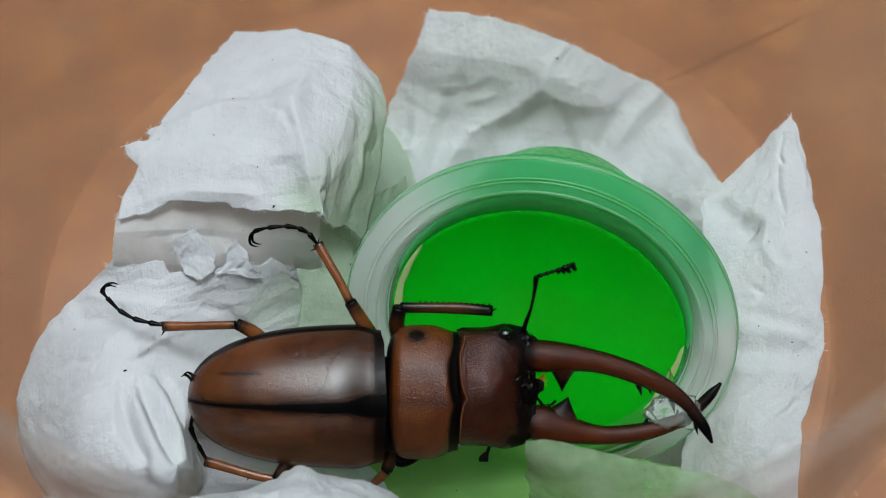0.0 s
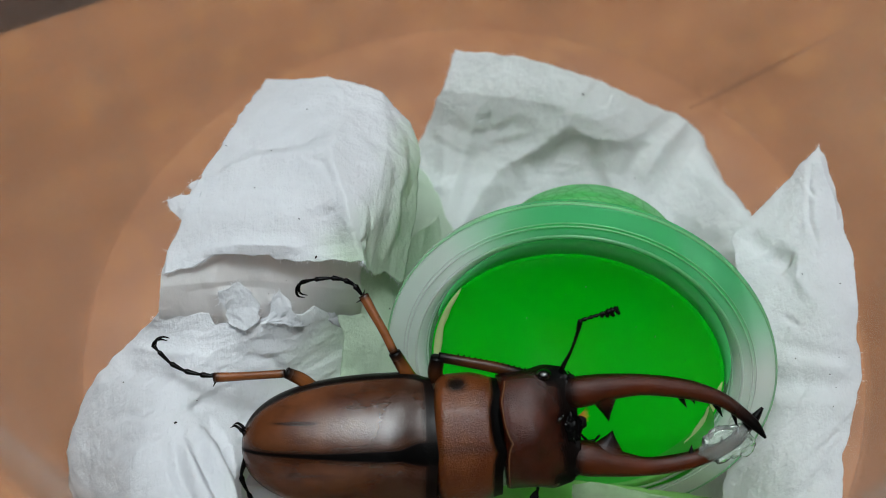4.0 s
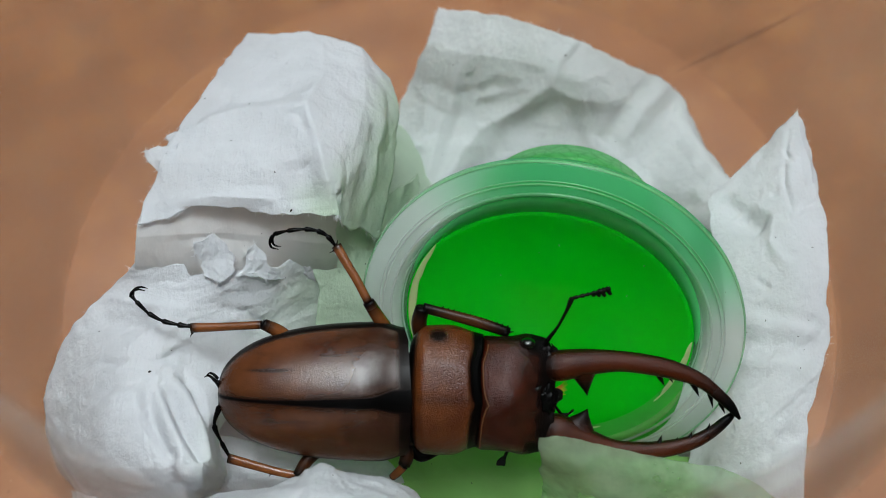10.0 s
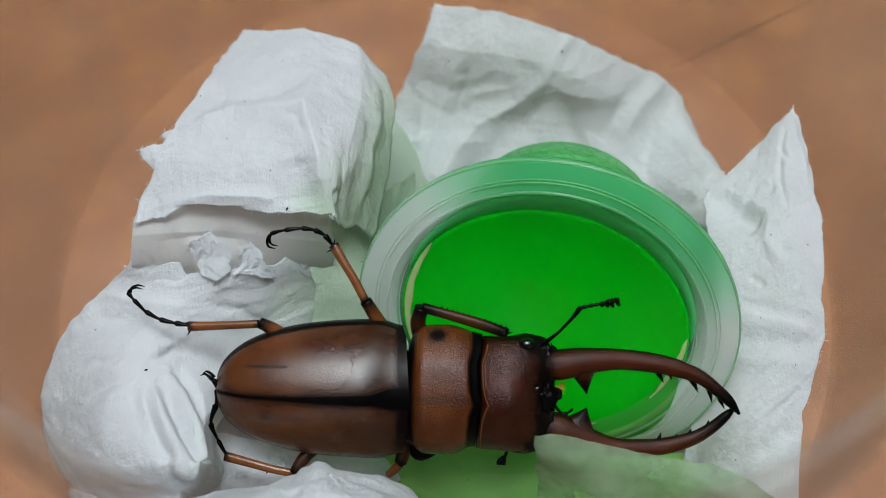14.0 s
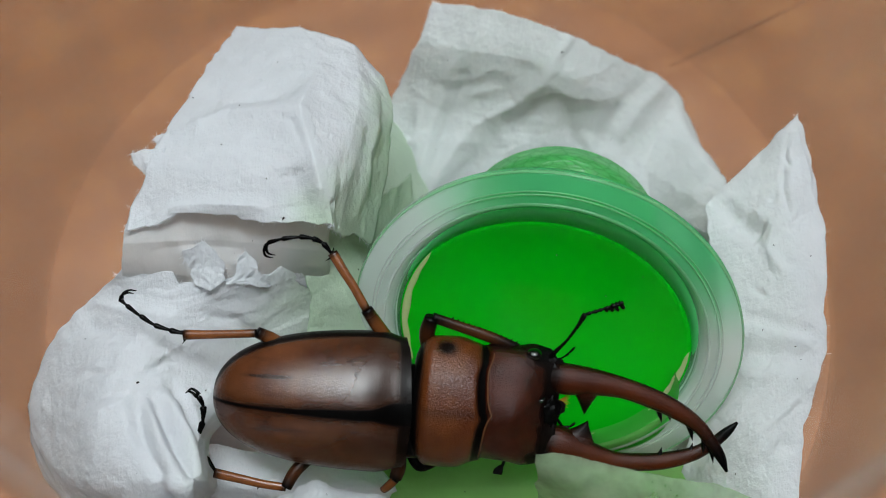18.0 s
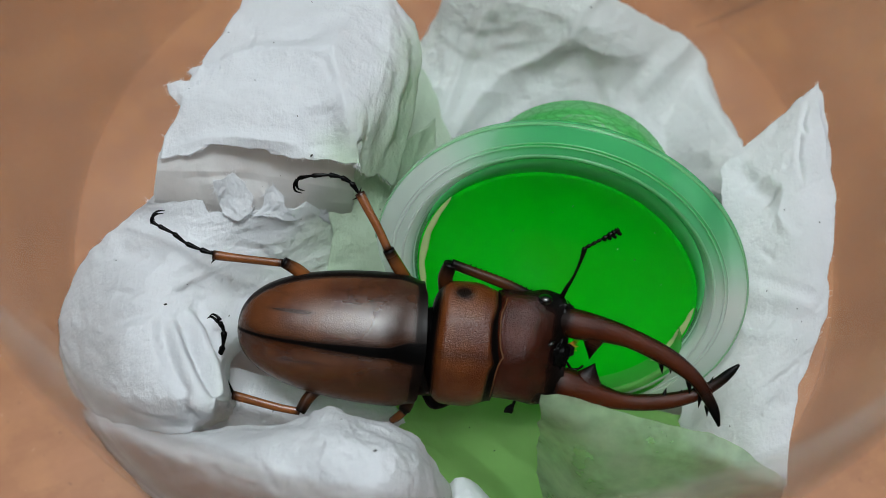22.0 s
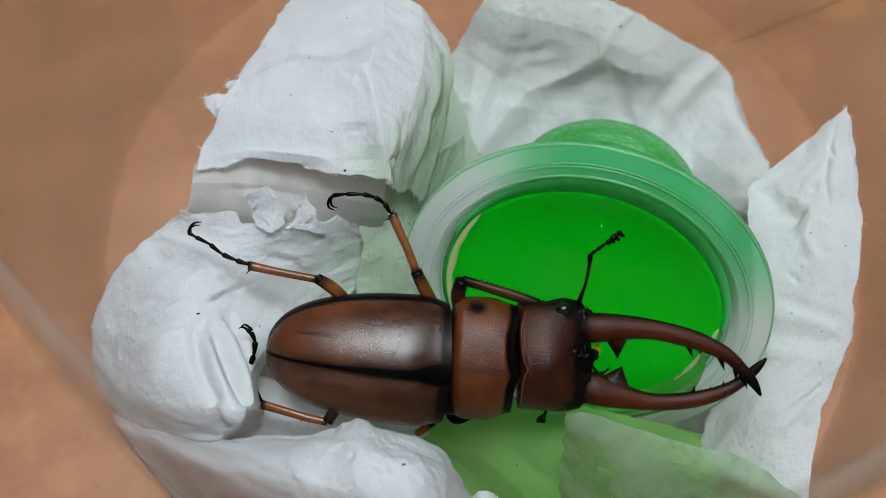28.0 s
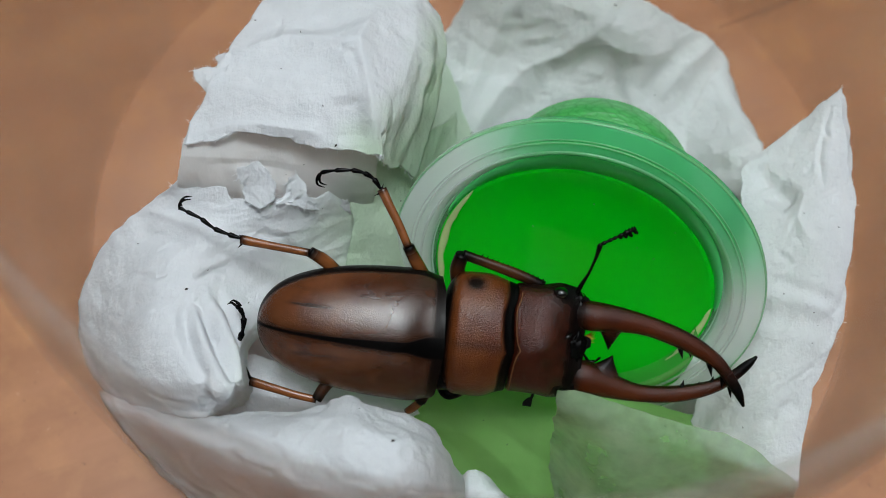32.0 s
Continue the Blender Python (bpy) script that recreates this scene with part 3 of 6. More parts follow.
RIGHT_WING = [
    [(31.8, 10.3, 21.5), (35.4, 13.2, 23.0), (38.2, 15.6, 25.0), (39.7, 17.1, 25.5)],
    [(29.4, 7.8, 21.0), (34.2, 9.0, 23.0), (38.0, 10.6, 25.0), (40.7, 10.7, 24.5)],
    [(29.0, 3.4, 21.0), (33.3, 3.4, 23.0), (37.2, 3.9, 24.5), (40.5, 3.6, 24.0)],
    [(29.3, -2.0, 20.5), (33.0, -2.5, 22.5), (36.4, -3.0, 23.8), (39.9, -3.1, 23.0)],
    [(29.4, -6.9, 19.5), (32.2, -8.0, 21.5), (35.8, -8.2, 22.5), (39.3, -8.5, 22.0)],
    [(28.8, -11.4, 18.0), (31.6, -12.6, 20.5), (34.9, -13.0, 21.5), (38.5, -11.9, 21.0)],
    [(26.4, -15.9, 13.5), (29.3, -17.7, 18.5), (32.4, -18.3, 20.5), (36.3, -17.2, 20.0)],
    [(24.9, -22.0, 10.0), (28.2, -24.7, 15.0), (31.3, -26.6, 18.0), (33.8, -27.7, 19.0)],
]

# creases of the plies: height and half width in mm, and the line of each over its ply
FOLDS = {
    "LEFT_FOLD": (
        (1.1, 4, ((0.50, 0.20), (0.50, 0.40), (0.50, 0.60), (0.50, 0.93))),
        (0.7, 3, ((0.08, 0.42), (0.24, 0.38), (0.50, 0.40))),
        (-0.5, 2.2, ((0.11, 0.31), (0.22, 0.33), (0.35, 0.33))),
        (0.6, 1.5, ((0.08, 0.91), (0.27, 0.82), (0.37, 0.85), (0.39, 0.91))),
        (-0.7, -2.4, ((0.44, 0.59), (0.45, 0.73), (0.45, 0.94))),
        (-0.3, 0.8, ((0.42, 0.41), (0.47, 0.44), (0.48, 0.52))),
        (0.4, -1.5, ((0.84, 0.25), (0.86, 0.54), (0.88, 0.88))),
    ),
    "TORN_PLY": (
        (0.5, 1.6, ((0.35, 0.39), (0.38, 0.55), (0.44, 0.78))),
        (-0.7, 3, ((0.17, 0.41), (0.42, 0.38), (0.68, 0.40))),
        (0.4, 1, ((0.65, 0.47), (0.68, 0.60), (0.71, 0.67))),
    ),
    "LEFT_MOUND": (
        (-0.9, -1.3, ((0.45, 0.48), (0.49, 0.61), (0.54, 0.75), (0.68, 0.95))),
        (-1, -1.1, ((0.55, 0.49), (0.60, 0.60), (0.67, 0.78), (0.85, 0.92))),
        (-0.9, -0.9, ((0.63, 0.44), (0.69, 0.50), (0.72, 0.58))),
        (0.8, -1.5, ((0.51, 0.53), (0.55, 0.65), (0.64, 0.85))),
        (0.8, -1.3, ((0.60, 0.47), (0.66, 0.58), (0.69, 0.73))),
        (-0.45, -1.4, ((0.23, 0.59), (0.33, 0.52), (0.44, 0.48))),
        (-0.35, 0.7, ((0.22, 0.46), (0.31, 0.45), (0.36, 0.42))),
        (-0.4, 0.8, ((0.53, 0.41), (0.60, 0.38), (0.66, 0.39))),
        (-0.5, -1.4, ((0.08, 0.32), (0.23, 0.31), (0.38, 0.33))),
        (0.5, 1.5, ((0.03, 0.23), (0.26, 0.24), (0.45, 0.23))),
        (-0.5, 1, ((0.62, 0.21), (0.74, 0.22), (0.83, 0.28))),
    ),
    "FRONT_MOUND": (
        (-0.5, 2, ((0.19, 0.16), (0.22, 0.34), (0.19, 0.54))),
        (-0.35, 2, ((0.42, 0.22), (0.47, 0.27), (0.56, 0.28))),
        (0.4, 2.5, ((0.67, 0.20), (0.73, 0.28), (0.80, 0.33))),
    ),
    "BACK_PLY": (
        (0.79, 2.6, ((0.47, 0.31), (0.40, 0.42), (0.32, 0.52), (0.27, 0.67), (0.24, 0.91))),
        (-0.33, -2.6, ((0.51, 0.37), (0.46, 0.47), (0.40, 0.57), (0.36, 0.71), (0.33, 0.92))),
        (0.79, 2.6, ((0.77, 0.00), (0.73, 0.25), (0.71, 0.46))),
        (-0.49, -2.2, ((0.73, 0.09), (0.69, 0.33), (0.67, 0.51))),
        (0.59, 2, ((0.16, 0.30), (0.17, 0.55), (0.21, 0.89))),
        (-0.33, -1.8, ((0.21, 0.28), (0.22, 0.49), (0.23, 0.76))),
        (0.4, 2, ((0.47, 0.31), (0.57, 0.33), (0.68, 0.23))),
        (-0.33, -1.8, ((0.48, 0.37), (0.47, 0.47), (0.47, 0.57))),
        (0.4, 1.5, ((0.47, 0.31), (0.49, 0.14), (0.53, 0.00))),
        (-0.33, -1.5, ((0.55, 0.39), (0.58, 0.52), (0.62, 0.58))),
        (0.66, 1.6, ((0.09, 0.74), (0.13, 0.70), (0.12, 0.61), (0.07, 0.44))),
        (-0.53, -2, ((0.99, 0.28), (0.95, 0.50), (0.88, 0.62))),
        (-0.26, -1.5, ((0.33, 0.34), (0.23, 0.41), (0.12, 0.41))),
    ),
    "RIGHT_WING": (
        (-1.6, -2.2, ((0.21, 0.24), (0.32, 0.28), (0.40, 0.30))),
        (-0.35, 0.45, ((0.57, 0.30), (0.73, 0.28), (0.95, 0.25))),
        (0.5, 1.1, ((0.49, 0.28), (0.44, 0.35), (0.57, 0.41))),
        (-0.8, -2.4, ((0.04, 0.64), (0.38, 0.64), (0.93, 0.68))),
        (0.6, 2.2, ((0.07, 0.69), (0.46, 0.69), (0.93, 0.72))),
        (-0.4, -1.2, ((0.24, 0.52), (0.56, 0.55), (0.90, 0.57))),
        (-0.4, 0.5, ((0.71, 0.04), (0.62, 0.10), (0.66, 0.15))),
        (-0.4, 0.5, ((0.54, 0.21), (0.49, 0.22), (0.46, 0.21))),
        (-0.5, 0.6, ((0.28, 0.44), (0.35, 0.46), (0.42, 0.47))),
        (-0.5, -1.3, ((0.58, 0.93), (0.72, 0.89), (0.91, 0.88))),
        (0.5, 1, ((0.89, 0.01), (0.85, 0.12), (0.91, 0.22))),
        (-0.35, 0.6, ((0.61, 0.12), (0.59, 0.20), (0.65, 0.27))),
        (-0.7, -1.6, ((0.09, 0.15), (0.17, 0.21), (0.21, 0.24))),
    ),
}

# ---- room and table ----
def room():
    half, low, high = 2.2, -0.74, 2.26
    t = 0.05
    walls = (("wall_north", -half, half, half, half + t), ("wall_south", -half, half, -half - t, -half),
             ("wall_east", half, half + t, -half - t, half + t), ("wall_west", -half - t, -half, -half - t, half + t))
    for name, x0, x1, y0, y1 in walls:
        ob = part(name, box_bm(x0, x1, y0, y1, low, high), M_WALL, None)
        tagged(ob, "plain grey-brown room wall", "wall", kind="structure")
    tagged(part("floor", box_bm(-half - t, half + t, -half - t, half + t, low - t, low), M_FLOOR, None), "dark brown room floor below the table", "floor", kind="structure")
    tagged(part("ceiling", box_bm(-half - t, half + t, -half - t, half + t, high, high + t), M_CEILING, None), "plain off-white painted ceiling", "ceiling", kind="structure")


def table():
    top = new("wooden_table")
    tagged(top, "orange-brown wooden table of narrow glued boards", "table")
    top.matrix_world = pose(0, 0, 0, 0, 0, 23.5)
    edge, y1 = 0.0903, 0.0903
    for width in (0.140, 0.104, 0.088, 0.095, 0.101, 0.091):
        bm = box_bm(-0.55, 0.6, y1 - width + 0.00002, y1 - 0.00002, -0.022, 0, 0.00012)
        part("board", bm, M_WOOD, top)
        y1 -= width
    v, f = tube([(49, 26.6, 0, 0.1), (58, 27.4, 0, 0.24), (70, 28.6, 0, 0.18), (84, 30, 0, 0.08)], 24, 8, 0.1)
    link_mesh("scratch", v, f, M_SCRATCH, top, "long dark scratch in the wood")
    for x in (-0.5, 0.55):
        for y in (edge - 0.05, y1 + 0.05):
            part("leg", box_bm(x - 0.02, x + 0.02, y - 0.02, y + 0.02, -0.74, -0.022, 0.003), M_METAL, top)


def ceiling_lamp():
    lamp = new("ceiling_lamp")
    tagged(lamp, "flat white lamp panel hanging above the table", "lamp")
    lamp.matrix_world = pose(0.04, 0.12, 1.68)
    part("housing", box_bm(-0.4, 0.4, -0.25, 0.25, -0.03, 0, 0.004), M_WALL, lamp)
    for x in (-0.3, 0.3):
        part("rod", box_bm(x - 0.004, x + 0.004, -0.004, 0.004, 0, 0.58), M_METAL, lamp)
    part("diffuser", box_bm(-0.37, 0.37, -0.22, 0.22, -0.036, -0.0301, 0.002), M_LAMP, lamp)


# ---- plastic container ----
BOX_AT = (-1.0, 7.5)


def container():
    box = new("plastic_container")
    tagged(box, "round milky translucent plastic container standing on the table", "container")
    box.location = (BOX_AT[0] * MM, BOX_AT[1] * MM, 0.0003)
    v, f = lathe([(0.01, 0), (45.5, 0), (47.6, 0.3), (49.2, 1.2), (50.1, 2.6), (50.4, 4.5), (49.7, 4.5), (49.4, 2.9), (48.6, 1.8), (47.3, 1.1), (45.3, 0.8), (0.01, 0.8)])
    link_mesh("tub_base", v, f, M_BOXBASE, box, "clear flat base")
    v, f = lathe([(50.4, 4.52), (50.0, 20), (49.0, 38), (48.2, 48), (47.6, 53), (47.0, 56.5), (46.3, 59.0), (45.4, 60.5), (45.0, 60.0), (45.8, 58.6), (46.45, 56.2), (47.0, 52.8), (47.6, 48), (48.4, 38), (49.3, 20), (49.7, 4.52)])
    link_mesh("tub", v, f, M_BOX, box, "hazy scratched wall")
    v, f = lathe([(44.95, 60.02), (44.75, 60.25), (44.75, 60.55), (44.95, 60.75), (45.2, 60.75), (45.42, 60.52)])
    link_mesh("rim_lip", v, f, M_LIP, box, "rounded rim lip")
    # thin clear plastic, which lets the room's light through
    for ob in box.children:
        ob.visible_shadow = False


# ---- tissue paper ----
CUP_AXIS = Vector((-0.202, -0.865, 0.46)).normalized()
CUP = Matrix.Translation((0.00933, -0.00907, 0.02234)) @ CUP_AXIS.to_track_quat("Z", "Y").to_matrix().to_4x4()


def facets(s, t, size, seed):
    """Heights of a crumpled sheet: flat triangles between random corners, met at straight creases."""
    rnd = np.random.RandomState(seed)
    table, turn = rnd.uniform(-1, 1, (61, 61)), rnd.uniform(0, 3.14)
    flip = rnd.uniform(0, 1, (61, 61)) < 0.5
    x = (s * math.cos(turn) + t * math.sin(turn)) / size + 17.3
    y = (t * math.cos(turn) - s * math.sin(turn)) / size * 0.8 + 23.1
    x, y = x + 0.45 * np.sin(y * 1.9 + seed), y + 0.45 * np.sin(x * 1.7 + 2 * seed)
    i, k = np.floor(x).astype(int), np.floor(y).astype(int)
    fx, fy = x - i, y - k
    h00, h10 = table[i % 61, k % 61], table[(i + 1) % 61, k % 61]
    h01, h11 = table[i % 61, (k + 1) % 61], table[(i + 1) % 61, (k + 1) % 61]
    lo = np.where(fx + fy < 1, h00 + (h10 - h00) * fx + (h01 - h00) * fy, h11 + (h01 - h11) * (1 - fx) + (h10 - h11) * (1 - fy))
    hi = np.where(fx > fy, h00 + (h10 - h00) * fx + (h11 - h10) * fy, h00 + (h11 - h01) * fx + (h01 - h00) * fy)
    return np.where(flip[i % 61, k % 61], lo, hi)


def straight(points, count):
    p = np.asarray(points, float)
    at = np.linspace(0, len(p) - 1, count)
    return np.stack([np.interp(at, range(len(p)), p[:, k]) for k in range(p.shape[1])], axis=1)


FRAY = []


def sheet(name, grid, mat, parent, seed, nu=140, nv=130, crumple=0.7, fine=0.22, ragged=0.5, thick=0.12, sharp=0.4, torn=(1, 1, 1, 1), greening=0.3, size=9.0, fray=(0, 0, 0, 0), folds=(), label=""):
    """A crumpled ply through a coarse grid (mm): sharp from rounded to folded, creased, with torn edges and two faces.
    folds: crests (height over 0) and grooves, each a height, a half width in mm and its line over the ply from 0 to 1; a width under 0 makes it round."""
    g = np.asarray(grid, float)
    both = []
    for way in (spline, straight):
        rows = np.stack([way(r, nu) for r in g])
        both.append(np.stack([way(rows[:, k], nv) for k in range(nu)], axis=1))
    surf = both[0] * (1 - sharp) + both[1] * sharp
    du, dv = np.gradient(both[0], axis=1), np.gradient(both[0], axis=0)
    nrm = np.cross(du, dv)
    nrm /= np.linalg.norm(nrm, axis=2, keepdims=True) + 1e-9
    du /= np.linalg.norm(du, axis=2, keepdims=True) + 1e-9
    dv /= np.linalg.norm(dv, axis=2, keepdims=True) + 1e-9
    s = np.cumsum(np.linalg.norm(np.gradient(surf, axis=1), axis=2), axis=1)
    t = np.cumsum(np.linalg.norm(np.gradient(surf, axis=0), axis=2), axis=0)
    h = crumple * (facets(s, t, size, seed) + 0.45 * facets(s, t, size * 0.45, seed + 10)) + fine * (facets(s, t, size * 0.24, seed + 20) + 0.45 * facets(s, t, size * 0.1, seed + 30))
    up = 1.0 if nrm[:, :, 2].mean() > 0 else -1.0
    for height, wide, line in folds:
        ends = [surf[round(b * (nv - 1)), round(a * (nu - 1))] for a, b in line]
        near, bell = np.full((nv, nu), 1e9), np.ones((nv, nu))
        for j, (p0, p1) in enumerate(zip(ends, ends[1:])):
            way = p1 - p0
            at = np.clip(((surf - p0) @ way) / (way @ way + 1e-9), 0, 1)
            apart = np.linalg.norm(surf - p0 - at[:, :, None] * way, axis=2)
            along = (j + at) / (len(ends) - 1)
            bell = np.where(apart < near, np.minimum(1, 0.25 + 4 * np.minimum(along, 1 - along)), bell)
            near = np.minimum(near, apart)
        x = np.clip(1 - near / abs(wide), 0, 1)
        h += up * height * bell * (x ** 1.6 if wide > 0 else x * x * (3 - 2 * x))
    shift = np.zeros_like(surf)
    off = Vector((seed * 13.7, seed * 7.1, seed * 3.3))
    deep = 9
    for i in range(nv):
        for k in range(nu):
            p = Vector(surf[i, k]) + off
            h[i, k] += 0.9 * crumple * noise.noise(p / 11.0) + 0.3 * fine * noise.noise(p / 1.6)
            for e, inward, amount in ((i, dv[i, k], torn[0]), (nv - 1 - i, -dv[i, k], torn[1]), (k, du[i, k], torn[2]), (nu - 1 - k, -du[i, k], torn[3])):
                if e < deep:
                    w = 0.85 * noise.noise(p / 3.8) + 0.5 * noise.noise(p / 1.6) + 0.3 * abs(noise.noise(p / 0.9))
                    shift[i, k] += np.asarray(inward) * (ragged * amount * w * (1 - e / deep) ** 1.5)
    surf = surf + nrm * h[:, :, None] + shift
    rnd = random.Random(seed)
    for side, line, inward in ((0, surf[0], dv[0]), (1, surf[-1], -dv[-1]), (2, surf[:, 0], du[:, 0]), (3, surf[:, -1], -du[:, -1])):
        for _ in range(fray[side]):
            k = rnd.randrange(len(line))
            c, out = line[k], -inward[k]
            side_way = np.array([rnd.uniform(-0.7, 0.7) for _ in range(3)])
            tip = (out + side_way) * rnd.uniform(0.12, 0.42)
            bend = np.array([rnd.uniform(-0.15, 0.15) for _ in range(3)])
            FRAY.append(tube([(*(c - out * 0.2), 0.024), (*(c + tip * 0.5 + bend * 0.5), 0.018), (*(c + tip), 0.006)], 5, 4))
    axis, mid = np.array(CUP_AXIS), np.array(CUP.translation) / MM
    rel = surf - mid
    along = rel @ axis
    apart = np.linalg.norm(rel - along[:, :, None] * axis, axis=2)
    # nearness to the cup: wet green plus the jelly's green light, painted in
    blot = facets(s, t, 5.0, seed + 40) * 1.6 + facets(s, t, 1.7, seed + 50) * 0.6
    x = np.clip((30.5 - apart - blot) / 7.0, 0, 1)
    green_tint = greening * x * x * (3 - 2 * x)
    top = surf.reshape(-1, 3)
    low = (surf - nrm * thick).reshape(-1, 3)
    n = nu * nv
    verts = np.vstack([top, low]) * MM
    faces = []
    for i in range(nv - 1):
        for k in range(nu - 1):
            a, b, c, d = i * nu + k, i * nu + k + 1, (i + 1) * nu + k + 1, (i + 1) * nu + k
            faces.append((a, b, c, d))
            faces.append((n + d, n + c, n + b, n + a))
    ring = [k for k in range(nu)] + [i * nu + nu - 1 for i in range(1, nv)] + [(nv - 1) * nu + k for k in range(nu - 2, -1, -1)] + [i * nu for i in range(nv - 2, 0, -1)]
    for a, b in zip(ring, ring[1:] + ring[:1]):
        faces.append((b, a, n + a, n + b))
    return link_mesh(name, verts.tolist(), faces, mat, parent, label, green_tint=np.tile(green_tint.reshape(-1), 2))


def tissue():
    paper = new("tissue_paper")
    tagged(paper, "crumpled white tissue paper packed round the jelly cup", "tissue")
    sheet("folded_ply", LEFT_FOLD, M_TISSUE, paper, 1, crumple=0.34, fine=0.13, ragged=1.5, sharp=0.55, torn=(0.3, 0.75, 0.6, 0.2), greening=0.3, fray=(30, 170, 90, 0), folds=FOLDS["LEFT_FOLD"], label="folded smooth white ply with a torn edge")
    sheet("torn_scrap", SCRAP_LOW, M_TISSUE, paper, 11, 30, 24, crumple=0.15, fine=0.15, ragged=0.6, thick=0.06, greening=0, fray=(25, 25, 25, 0), label="thin torn tatter")
    sheet("torn_scrap", SCRAP_HIGH, M_TISSUE, paper, 12, 30, 24, crumple=0.15, fine=0.15, ragged=0.6, thick=0.06, greening=0, fray=(20, 20, 20, 0))
    for k, tatter in enumerate((TATTER_A, TATTER_B, TATTER_C)):
        sheet("torn_scrap", tatter, M_TISSUE, paper, 21 + k, 44, 40, crumple=0.1, fine=0.12, ragged=1.5, thick=0.05, greening=0, size=4.0, fray=(20, 20, 20, 20))
    sheet("torn_ply", TORN_PLY, M_TORN, paper, 9, crumple=0.18, fine=0.06, ragged=0.6, thick=0.06, greening=0.15, folds=FOLDS["TORN_PLY"], label="thin grey single ply bared by a tear")
    sheet("rolled_ply", LEFT_MOUND, M_TISSUE, paper, 2, crumple=0.28, fine=0.14, ragged=1.3, sharp=0.3, torn=(1.2, 0.3, 0.3, 1.1), greening=0.22, fray=(150, 0, 30, 120), folds=FOLDS["LEFT_MOUND"], label="bulging torn white ply")
    sheet("side_ply", SIDE_PLY, M_TISSUE, paper, 14, 70, 90, crumple=0.3, fine=0.1, sharp=0.2, greening=0.34, label="flat ply beside the cup with the jelly's pale green light painted in")
    sheet("cup_rest", CUP_REST, M_TISSUE, paper, 15, 60, 90, crumple=0.35, fine=0.1, sharp=0.2, greening=0.08, label="white ply bedded against the cup")
    sheet("inner_ply", INNER_PLY, M_TISSUE, paper, 16, 70, 60, crumple=0.5, fine=0.15, sharp=0.2, greening=0.0, label="creamy ply deep between two bulges")
    sheet("front_roll", FRONT_MOUND, M_TISSUE, paper, 3, crumple=0.3, fine=0.2, sharp=0.1, greening=0.0, folds=FOLDS["FRONT_MOUND"])
    sheet("small_roll", SMALL_ROLL, M_TISSUE, paper, 13, 60, 60, crumple=0.25, fine=0.1, sharp=0.2, greening=0.0, label="small white bulge of tissue")
    sheet("thin_ply", FRONT_PLY, M_PLY, paper, 4, crumple=0.18, fine=0.05, thick=0.06, sharp=0.2, ragged=0.45, greening=0.32, label="thin single ply tinted green by the jelly")
    sheet("sunken_ply", UNDER_PLY, M_SOAKED, paper, 8, crumple=0.5, fine=0.05, thick=0.06, greening=0.98, label="wet thin ply, green with the jelly's light painted in")
    sheet("back_ply", BACK_PLY, M_TISSUE, paper, 5, crumple=0.48, fine=0.14, thick=0.1, sharp=0.5, greening=0.05, size=10.0, fray=(60, 0, 60, 20), folds=FOLDS["BACK_PLY"])
    sheet("corner_ply", RIGHT_WING, M_TISSUE, paper, 6, crumple=0.25, fine=0.12, sharp=0.3, greening=0.04, size=7.0, fray=(40, 0, 0, 60), folds=FOLDS["RIGHT_WING"], label="standing pointed corner with small creases")
    # the layers below, on the container's bottom
    nx = 7
    grid = []
    for j in range(7):
        row = []
        for i in range(nx):
            a, b = -1 + 2 * i / (nx - 1), -1 + 2 * j / 6
            x, y = 38 * a * math.sqrt(1 - b * b / 2) + 1, 33 * b * math.sqrt(1 - a * a / 2) - 2
            rim = max(abs(a), abs(b))
            z = 1.2 if rim > 0.9 else 2.0 + 2.0 * noise.noise(Vector((x / 9, y / 9, 5)))
            if x < -3 and rim < 0.9:
                z += 13.0 * smoothstep(-3, -10, x) * smoothstep(22, 4, y)
            row.append((x, -y, max(1.2, z)))
        grid.append(row)
    sheet("bottom_layer", grid, M_TISSUE, paper, 7, crumple=0.25, fine=0.1, thick=0.3, greening=0.3)
    v, f = join(*FRAY)
    tagged(link_mesh("frayed_edge", v, f, M_TISSUE, paper), "loose paper fibres along the torn edges", kind="stuff")
    return paper


# ---- jelly cup ----
MENISCUS = ((148, 208, 0.95, 0.0), (-32, 8, 0.9, 0.0), (-95, -50, 0.6, 0.1))


